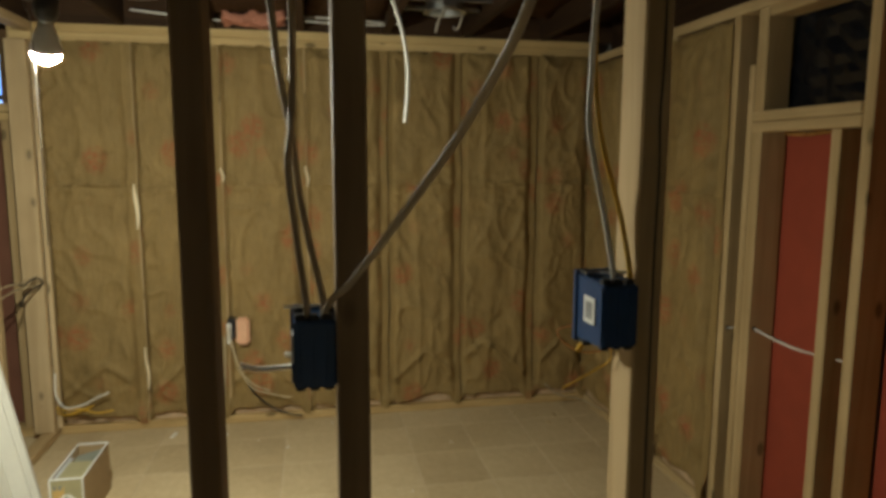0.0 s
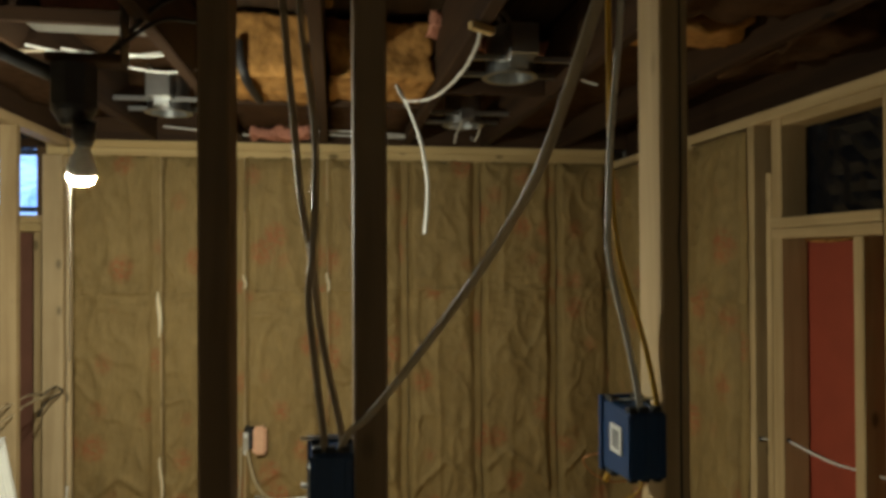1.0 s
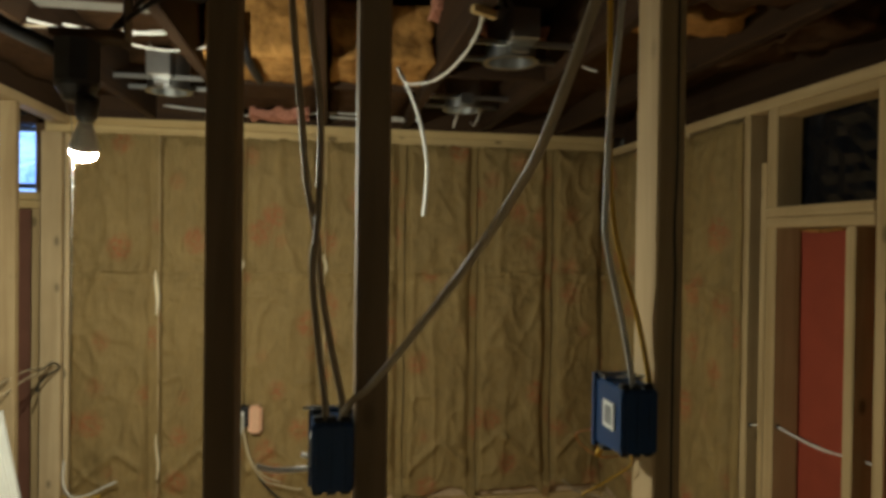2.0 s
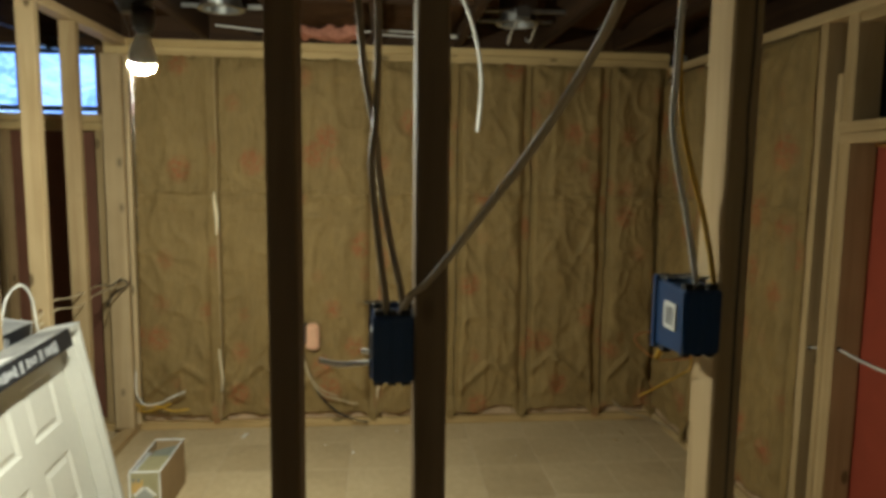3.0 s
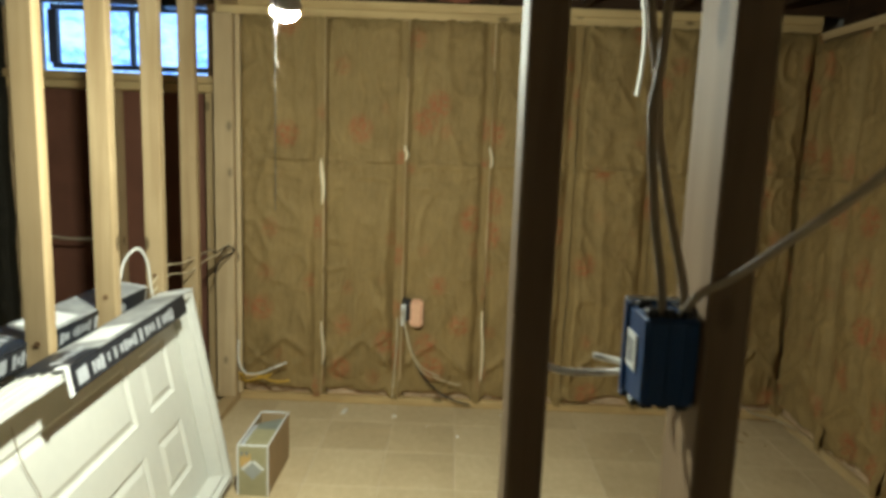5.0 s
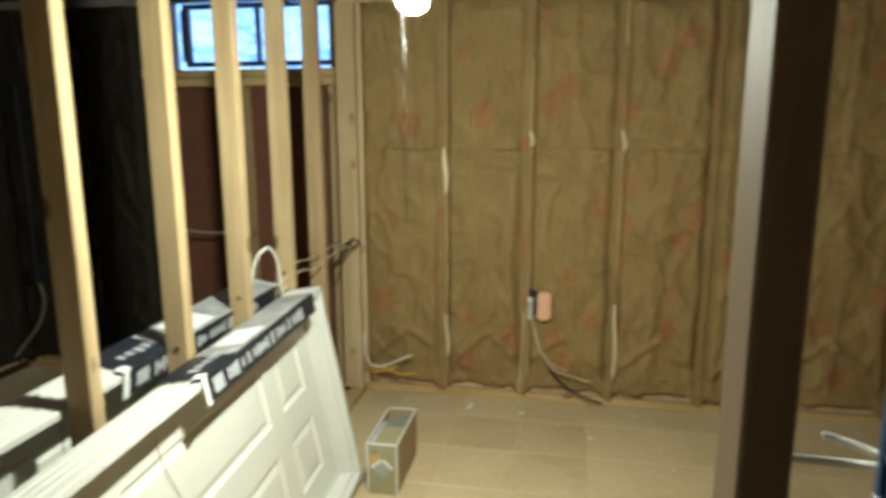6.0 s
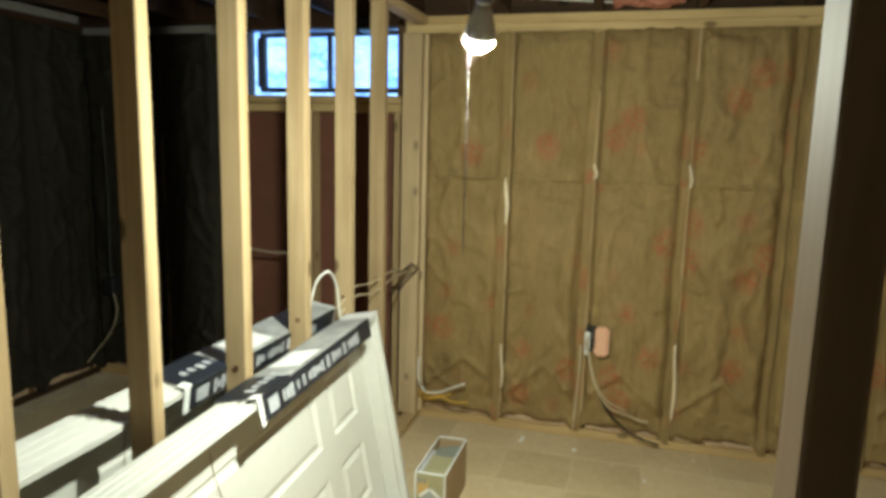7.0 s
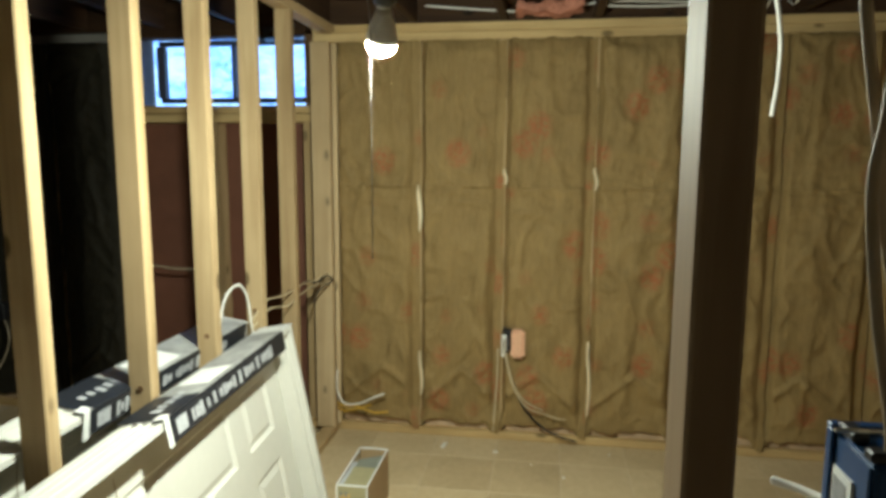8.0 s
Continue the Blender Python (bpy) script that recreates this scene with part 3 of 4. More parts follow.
sliver(-0.250, 1.0, 1.215, 0.017, FAR, cream_wood, "wood_sliver", "pale bare wood showing through torn kraft paper", "wood scrap")
sliver(0.146, 1.225, 1.29, 0.009, FAR, cream_wood, "wood_sliver", "pale bare wood showing at a batt joint", "wood scrap")
sliver(0.548, 1.20, 1.30, 0.010, FAR, cream_wood, "wood_sliver", "pale bare wood showing at a batt joint", "wood scrap")
sliver(-0.244, 0.20, 0.42, 0.008, FAR, cream_wood, "wood_sliver", "pale bare wood showing at a batt joint", "wood scrap")
sliver(0.546, 0.15, 0.50, 0.008, FAR, cream_wood, "wood_sliver", "pale bare wood showing at a batt joint", "wood scrap")

# ---- the bare bulb ----
lamp = thing("pull_chain_lamp", "bare lit bulb in a dark holder with a pull chain", "lamp")
bx, by, bz = BULB
TILT_AXIS = Vector((-0.20, 0.42, -1.0)).normalized()
tip = Matrix.Translation(BULB) @ Vector((0, 0, -1)).rotation_difference(TILT_AXIS).to_matrix().to_4x4() @ Matrix.Translation((-bx, -by, -bz))
dome = part("bulb", spin_profile([(0.0005, -0.026), (0.010, -0.0248), (0.020, -0.0195), (0.0265, -0.012), (0.030, -0.002)], 24, BULB), bulb_glow, lamp, "glowing dome of the bulb")
neck = part("bulb_neck", spin_profile([(0.030, -0.002), (0.0315, -0.001), (0.0312, 0.008), (0.026, 0.030), (0.018, 0.050), (0.015, 0.062), (0.0005, 0.063)], 24, BULB), label_white, lamp, "white plastic neck of the bulb")
base = part("bulb_base", spin_profile([(0.0005, 0.0635), (0.0135, 0.0635), (0.0135, 0.08), (0.0005, 0.08)], 20, BULB), steel, lamp)
holder = part("holder", spin_profile([(0.0005, 0.070), (0.019, 0.070), (0.024, 0.085), (0.025, 0.125), (0.0005, 0.128)], 24, BULB), porcelain, lamp)
for ob in (dome, neck, base, holder):
    smooth(ob)
    ob.matrix_basis = tip
HX, HY = bx - 0.014, by - 0.006
part("holder_cap", spin_profile([(0.0005, 0.108), (0.028, 0.108), (0.034, 0.122), (0.046, 0.140), (0.048, 0.150), (0.0005, 0.150)], 24, (HX, HY, bz)), porcelain, lamp)
part("ceiling_box", cyl(0.050, 0.050, 0.095, 8, Matrix.Translation((HX, HY, bz + 0.198))), dark_steel, lamp)
part("mounting_block", box(HX - 0.05, 0.109, HY - 0.036, HY + 0.036, bz + 0.247, bz + 0.268, 0.004), old_x, lamp)
part("hanger_strap", box(0.1065, 0.1105, HY - 0.03, HY + 0.03, bz + 0.25, 2.06, 0.001), dark_steel, lamp)
part("pull_chain", tube([(bx - 0.030, by - 0.012, bz + 0.115), (bx - 0.030, by - 0.020, bz + 0.09), (bx - 0.014, by - 0.034, bz + 0.04), (bx - 0.012, by - 0.036, bz - 0.2), (bx - 0.012, by - 0.036, 1.15)], 0.0010, 1.0, 6, 6), dull_tin, lamp)
bm = bmesh.new()
for k in range(52):
    bmesh.ops.create_icosphere(bm, subdivisions=1, radius=0.0020, matrix=Matrix.Translation((bx - 0.012, by - 0.036, bz + 0.012 - k * 0.0084)))
part("bead_chain", bm, dull_tin, lamp)

# ---- packaged doors ----
def door_slab(x0, x1, y0, y1, z0, z1):
    """Six-panel slab lying on its side: raised panels on the +x face."""
    bm = bmesh.new()
    L = y1 - y0
    ys = [0, 0.115, 0.315, 0.41, 1.09, 1.28, 1.80, L]
    ys = [y1 - v for v in ys][::-1]
    H = z1 - z0
    zs = [z0, z0 + 0.105, z0 + H / 2 - 0.05, z0 + H / 2 + 0.05, z1 - 0.105, z1]
    V = [[bm.verts.new((x1, y, z)) for z in zs] for y in ys]
    panels = []
    for i in range(len(ys) - 1):
        for j in range(len(zs) - 1):
            f = bm.faces.new((V[i][j], V[i + 1][j], V[i + 1][j + 1], V[i][j + 1]))
            if i in (1, 3, 5) and j in (1, 3):
                panels.append(f)
    bm.normal_update()
    if panels[0].normal.x < 0:
        bmesh.ops.reverse_faces(bm, faces=bm.faces[:])
    bmesh.ops.inset_individual(bm, faces=panels, thickness=0.014, depth=-0.009)
    bmesh.ops.inset_individual(bm, faces=panels, thickness=0.010, depth=0.0)
    bmesh.ops.inset_individual(bm, faces=panels, thickness=0.026, depth=0.007)
    rim = [V[i][0] for i in range(len(ys))] + [V[-1][j] for j in range(1, len(zs))] + [V[i][-1] for i in range(len(ys) - 2, -1, -1)] + [V[0][j] for j in range(len(zs) - 2, 0, -1)]
    back = [bm.verts.new((x0, v.co.y, v.co.z)) for v in rim]
    for k in range(len(rim)):
        bm.faces.new((rim[k], rim[(k + 1) % len(rim)], back[(k + 1) % len(rim)], back[k]))
    bm.faces.new(back[::-1])
    bmesh.ops.recalc_face_normals(bm, faces=bm.faces[:])
    return bm


def packed_door(m, sleeve0, sleeve1, label, shim, rs):
    """A prehung white door on its side; x outwards, y along its length, z up; its upper outer far corner is the origin."""
    rnd = random.Random(rs)
    d = thing("packaged_door", label, "door", "doors leaning on the stud partition")
    D, L, H = 0.115, 2.06, 0.735
    part("side_jamb", box(-D, 0, -L, -0.0195, -0.019, 0, 0.0015), white_raw, d)
    part("side_jamb", box(-D, 0, -L, -0.0195, -H, -H + 0.019, 0.0015), white_raw, d)
    part("head_jamb", box(-D, 0, -0.019, 0, -H, 0, 0.0015), white_raw, d)
    for x0 in (-0.034, -0.060, -0.086):
        part("jamb_ridge", box(x0 - 0.004, x0 + 0.004, -L + 0.01, -0.03, 0.0005, 0.0035, 0.001), white_raw, d)
    part("stop", box(-0.0795, -0.022, -L, -0.020, -0.031, -0.0195, 0.002), white_raw, d)
    part("stop", box(-0.0795, -0.022, -0.031, -0.0195, -H + 0.032, -0.0315, 0.002), white_raw, d)
    part("stop", box(-0.0795, -0.022, -L, -0.020, -H + 0.0195, -H + 0.031, 0.002), white_raw, d)
    part("door_slab", door_slab(-D + 0.001, -0.080, -L + 0.01, -0.0225, -H + 0.0225, -0.0225), white_paint, d)
    sl = part("sleeve", box(0.001, 0.0045, sleeve1, sleeve0, -0.060, 0.0045, 0.001), black_card, d, "black printed cardboard edge sleeve")
    part("sleeve_top", box(-D - 0.002, 0.0005, sleeve1, sleeve0, 0.0042, 0.0075, 0.001), worn_card, sl, "pale worn top of the sleeve")
    ln = sleeve0 - sleeve1
    part("sleeve_band", box(-D - 0.003, 0.0055, sleeve1, sleeve1 + 0.22 * ln, 0.0077, 0.0092, 0.0005), black_card, sl, "black printed end of the sleeve")
    part("sleeve_label", box(-D + 0.012, -0.012, sleeve1 + 0.33 * ln, sleeve1 + 0.52 * ln, 0.0078, 0.0088), label_white, sl)
    bm = bmesh.new()
    y = sleeve1 + 0.05 * ln
    box(0.0046, 0.0054, y, y + 0.050, -0.048, -0.010, bm=bm)
    y += 0.075
    while y < sleeve0 - 0.13:
        w = rnd.uniform(0.008, 0.022)
        h = rnd.uniform(0.020, 0.040)
        box(0.0046, 0.0054, y, y + w, -0.030 - h / 2, -0.030 + h / 2, bm=bm)
        y += w + rnd.choice((0.004, 0.006, 0.006, 0.022))
    part("print_bars", bm, grey_print, sl, "pale unreadable printed bars")
    bm = bmesh.new()
    for k in range(5):
        yy = sleeve1 + 0.06 * ln + 0.032 * k
        box(-0.062, -0.062 + rnd.uniform(0.015, 0.035), yy, yy + 0.018, 0.0094, 0.0101, bm=bm)
    part("print_bars", bm, grey_print, sl)
    part("tape", box(-0.020, 0.0062, sleeve1 - 0.012, sleeve1 + 0.020, 0.0101, 0.0108), label_white, sl, "torn strip of white tape")
    part("tape", box(0.0056, 0.0063, sleeve1 - 0.010, sleeve1 + 0.012, -0.062, 0.0105), label_white, sl)
    part("corner_wrap", box(-D - 0.003, 0.003, sleeve0 - 0.004, -0.0005, 0.0008, 0.006, 0.001), white_card, d, "crumpled white corner wrap")
    s = [(-0.0795, -0.95 - 0.02 * math.sin(k * 1.3), -0.03 - (H - 0.06) * k / 9) for k in range(10)]
    s = [(0.001, -0.935, -0.002)] + [(x + 0.002, y, z) for x, y, z in s]
    part("string", tube(s, 0.0012, 1.0, 5, 4), cable_grey, d)
    if shim:
        part("shim", box(-0.026, -0.004, -1.02, -0.95, 0.004, 0.014, 0.001), pine_y, d)
    d.matrix_world = m
    return d


packed_door(pose(-0.542, 2.60, 0.757, 0, 0, 1.9) @ pose(0, 0, 0, 0.8) @ pose(0, 0, 0, 0, -10.5), -0.10, -0.86, "white six-panel door in its jamb, on its side against studs", False, 3)
packed_door(pose(-0.705, 2.60, 0.757, 0, 0, -0.6) @ pose(0, 0, 0, 0.6) @ pose(0, 0, 0, 0, 8.0), -0.02, -0.86, "white packaged door with printed sleeve, on its side behind studs", True, 8)

# ---- blue outlet boxes ----
def blue_box(x, label, extra):
    b = thing("outlet_box", label, "electrical box", "blue boxes nailed to studs")
    W, y0, y1 = 0.0515, 0.826, 0.890 + extra * 0.9
    za, zb = 1.081 + extra, 1.162 + extra
    zc, zd = 1.075 + extra, 1.166 + extra
    bm = bmesh.new()
    P = [(x + 0.002, y0, za), (x + W, y0, za), (x + W, y0, zb), (x + 0.002, y0, zb), (x, y1, zc), (x + W, y1, zc), (x + W, y1, zd), (x, y1, zd)]
    v = [bm.verts.new(p) for p in P]
    for f in ((0, 1, 2, 3), (0, 4, 5, 1), (1, 5, 6, 2), (2, 6, 7, 3), (3, 7, 4, 0)):
        bm.faces.new([v[i] for i in f])
    bmesh.ops.recalc_face_normals(bm, faces=bm.faces[:])
    bmesh.ops.bevel(bm, geom=[e for e in bm.edges if not e.is_boundary], offset=0.0025, segments=2, affect="EDGES")
    bm.normal_update()
    bmesh.ops.solidify(bm, geom=bm.faces[:], thickness=0.0025)
    part("body", bm, blue_pvc, b)
    bm = bmesh.new()
    for a, c, z0, z1 in ((x - 0.003, x + W, zd, zd + 0.004), (x - 0.003, x + W, zc - 0.004, zc), (x - 0.003, x, zc, zd)):
        box(a, c, y1 - 0.008, y1 + 0.001, z0, z1, 0.0008, bm)
    part("rim", bm, blue_pvc, b)
    for k in range(3):
        xa = x + 0.004 + k * 0.016
        part("cable_clamp", box(xa, xa + 0.011, y0 + 0.004, y0 + 0.017, zb - 0.001, zb + 0.007, 0.0015), black_plastic, b)
        part("cable_clamp", box(xa, xa + 0.011, y0 + 0.004, y0 + 0.015, za - 0.005, za + 0.001, 0.0015), black_plastic, b)
        part("back_rib", box(xa + 0.003, xa + 0.006, y0 - 0.0016, y0 + 0.001, za + 0.004, zb - 0.004, 0.0005), blue_pvc, b)
    for xa in (x + 0.002, x + W - 0.014):
        part("screw_boss", box(xa, xa + 0.012, y1 - 0.03, y1 - 0.004, zd - 0.001, zd + 0.006, 0.0015), black_plastic, b)
        part("screw_boss", box(xa, xa + 0.012, y1 - 0.03, y1 - 0.004, zc - 0.006, zc + 0.001, 0.0015), black_plastic, b)
    lb = part("sticker", box(x - 0.0008, x + 0.0012, 0.845, 0.879, 1.106 + extra, 1.141 + extra), label_white, b, "white paper sticker with grey print")
    part("print_bars", box(x - 0.0014, x + 0.0008, 0.852, 0.872, 1.112 + extra, 1.135 + extra), label_grey, lb)
    nail = cyl(0.0018, 0.0018, 0.07, 6, pose(x + W / 2, y0 + 0.03, zb + 0.012, 0, 90, 0))
    part("nail", nail, steel, b)
    return b


blue_box(0.553, "blue plastic outlet box with cables, nailed to a stud", -0.006)
blue_box(0.9362, "blue plastic outlet box with white sticker, nailed to a stud", 0.024)

# ---- cables at the near partition ----
NM = 0.0043
cable("cable", [(0.571, 0.838, 1.150), (0.570, 0.838, 1.180), (0.561, 0.850, 1.25), (0.553, 0.855, 1.335), (0.558, 0.855, 1.385), (0.561, 0.86, 1.46), (0.560, 0.87, 1.54), (0.545, 0.885, 1.66), (0.53, 0.90, 1.85), (0.50, 0.90, 2.0)], NM, cable_grey, "grey sheathed cable dropping into a blue box", 0.5, group="cables at the partition")
cable("cable", [(0.590, 0.838, 1.150), (0.590, 0.838, 1.180), (0.575, 0.85, 1.25), (0.564, 0.862, 1.314), (0.558, 0.866, 1.371), (0.545, 0.866, 1.446), (0.538, 0.868, 1.52), (0.524, 0.87, 1.68), (0.515, 0.88, 1.85), (0.51, 0.88, 2.0)], NM, cable_grey, "grey sheathed cable dropping into a blue box", 0.5, group="cables at the partition")
cable("cable", [(0.588, 0.838, 1.155), (0.600, 0.822, 1.182), (0.618, 0.800, 1.202), (0.640, 0.762, 1.238), (0.661, 0.72, 1.276), (0.704, 0.65, 1.353), (0.726, 0.58, 1.41), (0.737, 0.52, 1.458), (0.755, 0.45, 1.56), (0.785, 0.38, 1.70), (0.82, 0.30, 1.955)], 0.0043, cable_grey, "grey cable slanting up from a blue box to the joists", 0.5, group="cables at the partition")
cable("cable", [(0.953, 0.838, 1.17), (0.954, 0.84, 1.20), (0.947, 0.858, 1.275), (0.926, 0.862, 1.375), (0.926, 0.864, 1.44), (0.930, 0.864, 1.54), (0.944, 0.864, 1.70), (0.95, 0.865, 1.955)], NM, cable_white, "white sheathed cable dropping into a blue box", 0.5, group="cables at the partition").location.x = 0.0035
cable("cable", [(0.975, 0.838, 1.17), (0.977, 0.84, 1.20), (0.969, 0.858, 1.275), (0.948, 0.862, 1.347), (0.936, 0.866, 1.41), (0.932, 0.870, 1.50), (0.931, 0.872, 1.70), (0.93, 0.872, 1.955)], NM * 0.9, cable_yellow, "yellow sheathed cable dropping into a blue box", 0.5, group="cables at the partition").location.x = 0.0035
cable("wire_end", [(0.565, 0.87, 1.10), (0.556, 0.912, 1.078), (0.535, 0.93, 1.070), (0.505, 0.935, 1.068), (0.482, 0.935, 1.074)], 0.0040, cable_white, "white wire ends hanging out of a blue box", 0.8, group="wire ends")
cable("wire_end", [(0.575, 0.87, 1.11), (0.572, 0.915, 1.085), (0.556, 0.945, 1.080), (0.54, 0.96, 1.079)], 0.0040, cable_white, "white wire ends hanging out of a blue box", 0.8, group="wire ends")
cable("wire_end", [(0.955, 0.87, 1.125), (0.953, 0.915, 1.098), (0.951, 0.93, 1.080), (0.948, 0.935, 1.070)], 0.0045, cable_yellow, "stub of yellow cable below a blue box", 0.9, group="wire ends").location.x = 0.0035
cable("wire_end", [(0.962, 0.87, 1.13), (0.940, 0.915, 1.115), (0.917, 0.935, 1.102), (0.928, 0.935, 1.083), (0.955, 0.935, 1.068), (0.990, 0.93, 1.071), (1.0, 0.92, 1.078)], 0.0012, copper, "thin bare copper wire curling below a blue box", 1.0, group="wire ends").location.x = 0.0035
cable("wire_end", [(0.978, 0.87, 1.13), (0.99, 0.92, 1.09), (0.998, 0.93, 1.058), (0.97, 0.935, 1.037), (0.928, 0.94, 1.013)], 0.0016, cable_yellow, "thin pale wire hanging below a blue box", 1.0, group="wire ends").location.x = 0.0035

cable("cord", [(1.008, 0.834, 1.90), (1.009, 0.834, 1.5), (1.0065, 0.834, 1.40), (1.0085, 0.834, 1.33), (1.007, 0.834, 1.2), (1.008, 0.834, 0.75), (1.006, 0.834, 0.30)], 0.0013, cable_black, "thin dark cord down the face of a stud", 0.9, "cord").location.x = 0.0035
# hanging white cable in the middle of the room
cable("hanging_cable", [(0.938, 1.655, 1.940), (0.936, 1.69, 1.903), (0.914, 1.80, 1.860), (0.864, 1.92, 1.828), (0.805, 2.03, 1.838), (0.783, 2.065, 1.862), (0.772, 2.08, 1.893)], 0.0052, cable_white, "white cable looping down from the joists", 0.6, up=(0, 0, 1))
cable("hanging_cable", [(0.770, 2.08, 1.897), (0.785, 2.08, 1.872), (0.815, 2.08, 1.81), (0.845, 2.08, 1.72), (0.862, 2.08, 1.62), (0.862, 2.08, 1.53), (0.854, 2.08, 1.448)], 0.0055, cable_white, "cut end of white cable hanging free", 0.6)
tagged(link("cable_staple", box(-0.035, 0.035, -0.010, 0.010, -0.010, 0.010, 0.003, m=pose(0.941, 1.655, 1.936, 0, 6, 20)), pine_x), "small wood cleat holding a cable", "cleat")

# ---- joists and what hangs between them ----
JB = 1.9465
JOISTS = [0.13 + 0.4085 * k for k in range(-6, 5)]
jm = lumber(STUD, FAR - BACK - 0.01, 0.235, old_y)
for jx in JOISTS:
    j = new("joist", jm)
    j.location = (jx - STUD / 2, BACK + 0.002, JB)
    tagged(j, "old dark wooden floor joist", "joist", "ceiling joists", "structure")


def lump(x0, x1, y0, y1, z0, z1, sd, material, name, label, cat, group="", res=0.03, amp=0.022):
    """A torn, uneven block of glass fibre."""
    nx, ny, nz = (max(3, int((b - a) / res)) for a, b in ((x0, x1), (y0, y1), (z0, z1)))
    bm = bmesh.new()
    box(x0, x1, y0, y1, z0, z1, bm=bm)
    bmesh.ops.subdivide_edges(bm, edges=[e for e in bm.edges if abs(e.verts[0].co.x - e.verts[1].co.x) > 1e-4], cuts=min(nx, 40), use_grid_fill=True)
    bmesh.ops.subdivide_edges(bm, edges=[e for e in bm.edges if abs(e.verts[0].co.y - e.verts[1].co.y) > 1e-4], cuts=min(ny, 12), use_grid_fill=True)
    bmesh.ops.subdivide_edges(bm, edges=[e for e in bm.edges if abs(e.verts[0].co.z - e.verts[1].co.z) > 1e-4], cuts=min(nz, 12), use_grid_fill=True)
    for v in bm.verts:
        p = v.co * 7 + Vector((sd, sd * 2, 0))
        v.co += Vector((noise.noise(p), noise.noise(p + Vector((9, 0, 0))), noise.noise(p + Vector((0, 9, 0))))) * amp
        p = v.co * 23
        v.co += Vector((noise.noise(p), noise.noise(p + Vector((9, 0, 0))), noise.noise(p + Vector((0, 9, 0))))) * amp * 0.6
        p = v.co * 61
        v.co += Vector((noise.noise(p), noise.noise(p + Vector((9, 0, 0))), noise.noise(p + Vector((0, 9, 0))))) * amp * 0.3
    return tagged(smooth(link(name, bm, material)), label, cat, group)


# batts pushed up between the joists
OB = "batts between the joists"
for k, (x0, y0, z0) in enumerate(((0.16, 2.33, 1.975), (0.57, 2.33, 1.985))):
    lump(x0, x0 + 0.35, y0, y0 + 0.36, z0, 2.175, 1.5 + k, fibre_tan, "ceiling_batt", "tan glass-fibre batt with torn end between joists", "insulation", OB, 0.012, 0.021)
    lump(x0, x0 + 0.35, 2.74, 3.42, 1.995, 2.18, 11.5 + k, fibre_shaded, "ceiling_batt", "batt between joists, brown with painted-in shade", "insulation", OB, 0.05, 0.022)
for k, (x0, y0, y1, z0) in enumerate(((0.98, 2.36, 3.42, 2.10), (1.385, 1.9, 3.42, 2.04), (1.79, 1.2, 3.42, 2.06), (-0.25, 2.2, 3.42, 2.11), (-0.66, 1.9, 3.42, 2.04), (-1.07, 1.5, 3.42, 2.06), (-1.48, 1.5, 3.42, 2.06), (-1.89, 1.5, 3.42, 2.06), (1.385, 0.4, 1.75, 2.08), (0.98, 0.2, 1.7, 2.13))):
    lump(x0, x0 + 0.35, y0, y1, z0, 2.195, 21.5 + k, fibre_shaded, "ceiling_batt", "batt between joists, brown with painted-in shade", "insulation", OB, 0.05, 0.03)
TB = "torn batts overhead"
lump(0.20, 0.47, 3.30, 3.41, 1.952, 1.992, 4.5, fibre_pink, "loose_batt", "pink scrap of glass fibre on the top plate", "insulation", TB, 0.012, 0.026)
lump(0.99, 1.33, 2.31, 2.345, 2.085, 2.125, 5.5, fibre_pink, "loose_batt", "thin pink torn edge of glass fibre", "insulation", TB, 0.012, 0.024)
lump(0.90, 0.985, 2.20, 2.30, 2.11, 2.16, 9.5, fibre_pink, "loose_batt", "pink tuft of glass fibre at a joist", "insulation", TB, 0.012, 0.024)
lump(1.40, 1.72, 1.72, 1.90, 1.99, 2.04, 6.5, fibre_tan, "loose_batt", "sagging tan batt between dark joists", "insulation", TB, 0.04, 0.03)
lump(1.80, 2.02, 1.62, 2.02, 1.955, 2.03, 14.5, fibre_shaded, "loose_batt", "batt sagging beside the small window, shade in its brown", "insulation", TB, 0.04, 0.035)
lump(1.41, 1.71, 1.28, 1.60, 1.975, 2.05, 15.5, fibre_shaded, "loose_batt", "batt sagging between dark joists, shade in its brown", "insulation", TB, 0.04, 0.035)
lump(-0.24, 0.10, 2.12, 2.20, 2.06, 2.15, 7.5, fibre_pink, "loose_batt", "dusty pink batt above the bulb", "insulation", TB, 0.04, 0.02)
lump(0.52, 0.58, 2.20, 2.28, 2.19, 2.20, 10.5, fibre_tan, "loose_batt", "small tan tuft of glass fibre", "insulation", TB, 0.012, 0.024)
lump(-1.02, -0.86, 3.50, 3.60, 1.90, 1.95, 8.5, black_plastic, "foam_lump", "dark foam lump over the small window", "foam", "", 0.02, 0.015)
tagged(link("blocking", box(0.1505, 0.5185, 2.715, 2.735, 1.965, 2.17, 0.002), old_x), "dark board blocking between two joists", "blocking", "blocking boards", "structure")
tagged(link("blocking", box(0.559, 0.927, 2.715, 2.735, 1.965, 2.17, 0.002), old_x), "dark board blocking between two joists", "blocking", "blocking boards", "structure")
tagged(link("blocking", box(0.968, 1.335, 2.395, 2.414, 1.955, 2.09, 0.002), old_x), "dark board blocking between two joists", "blocking", "blocking boards", "structure")
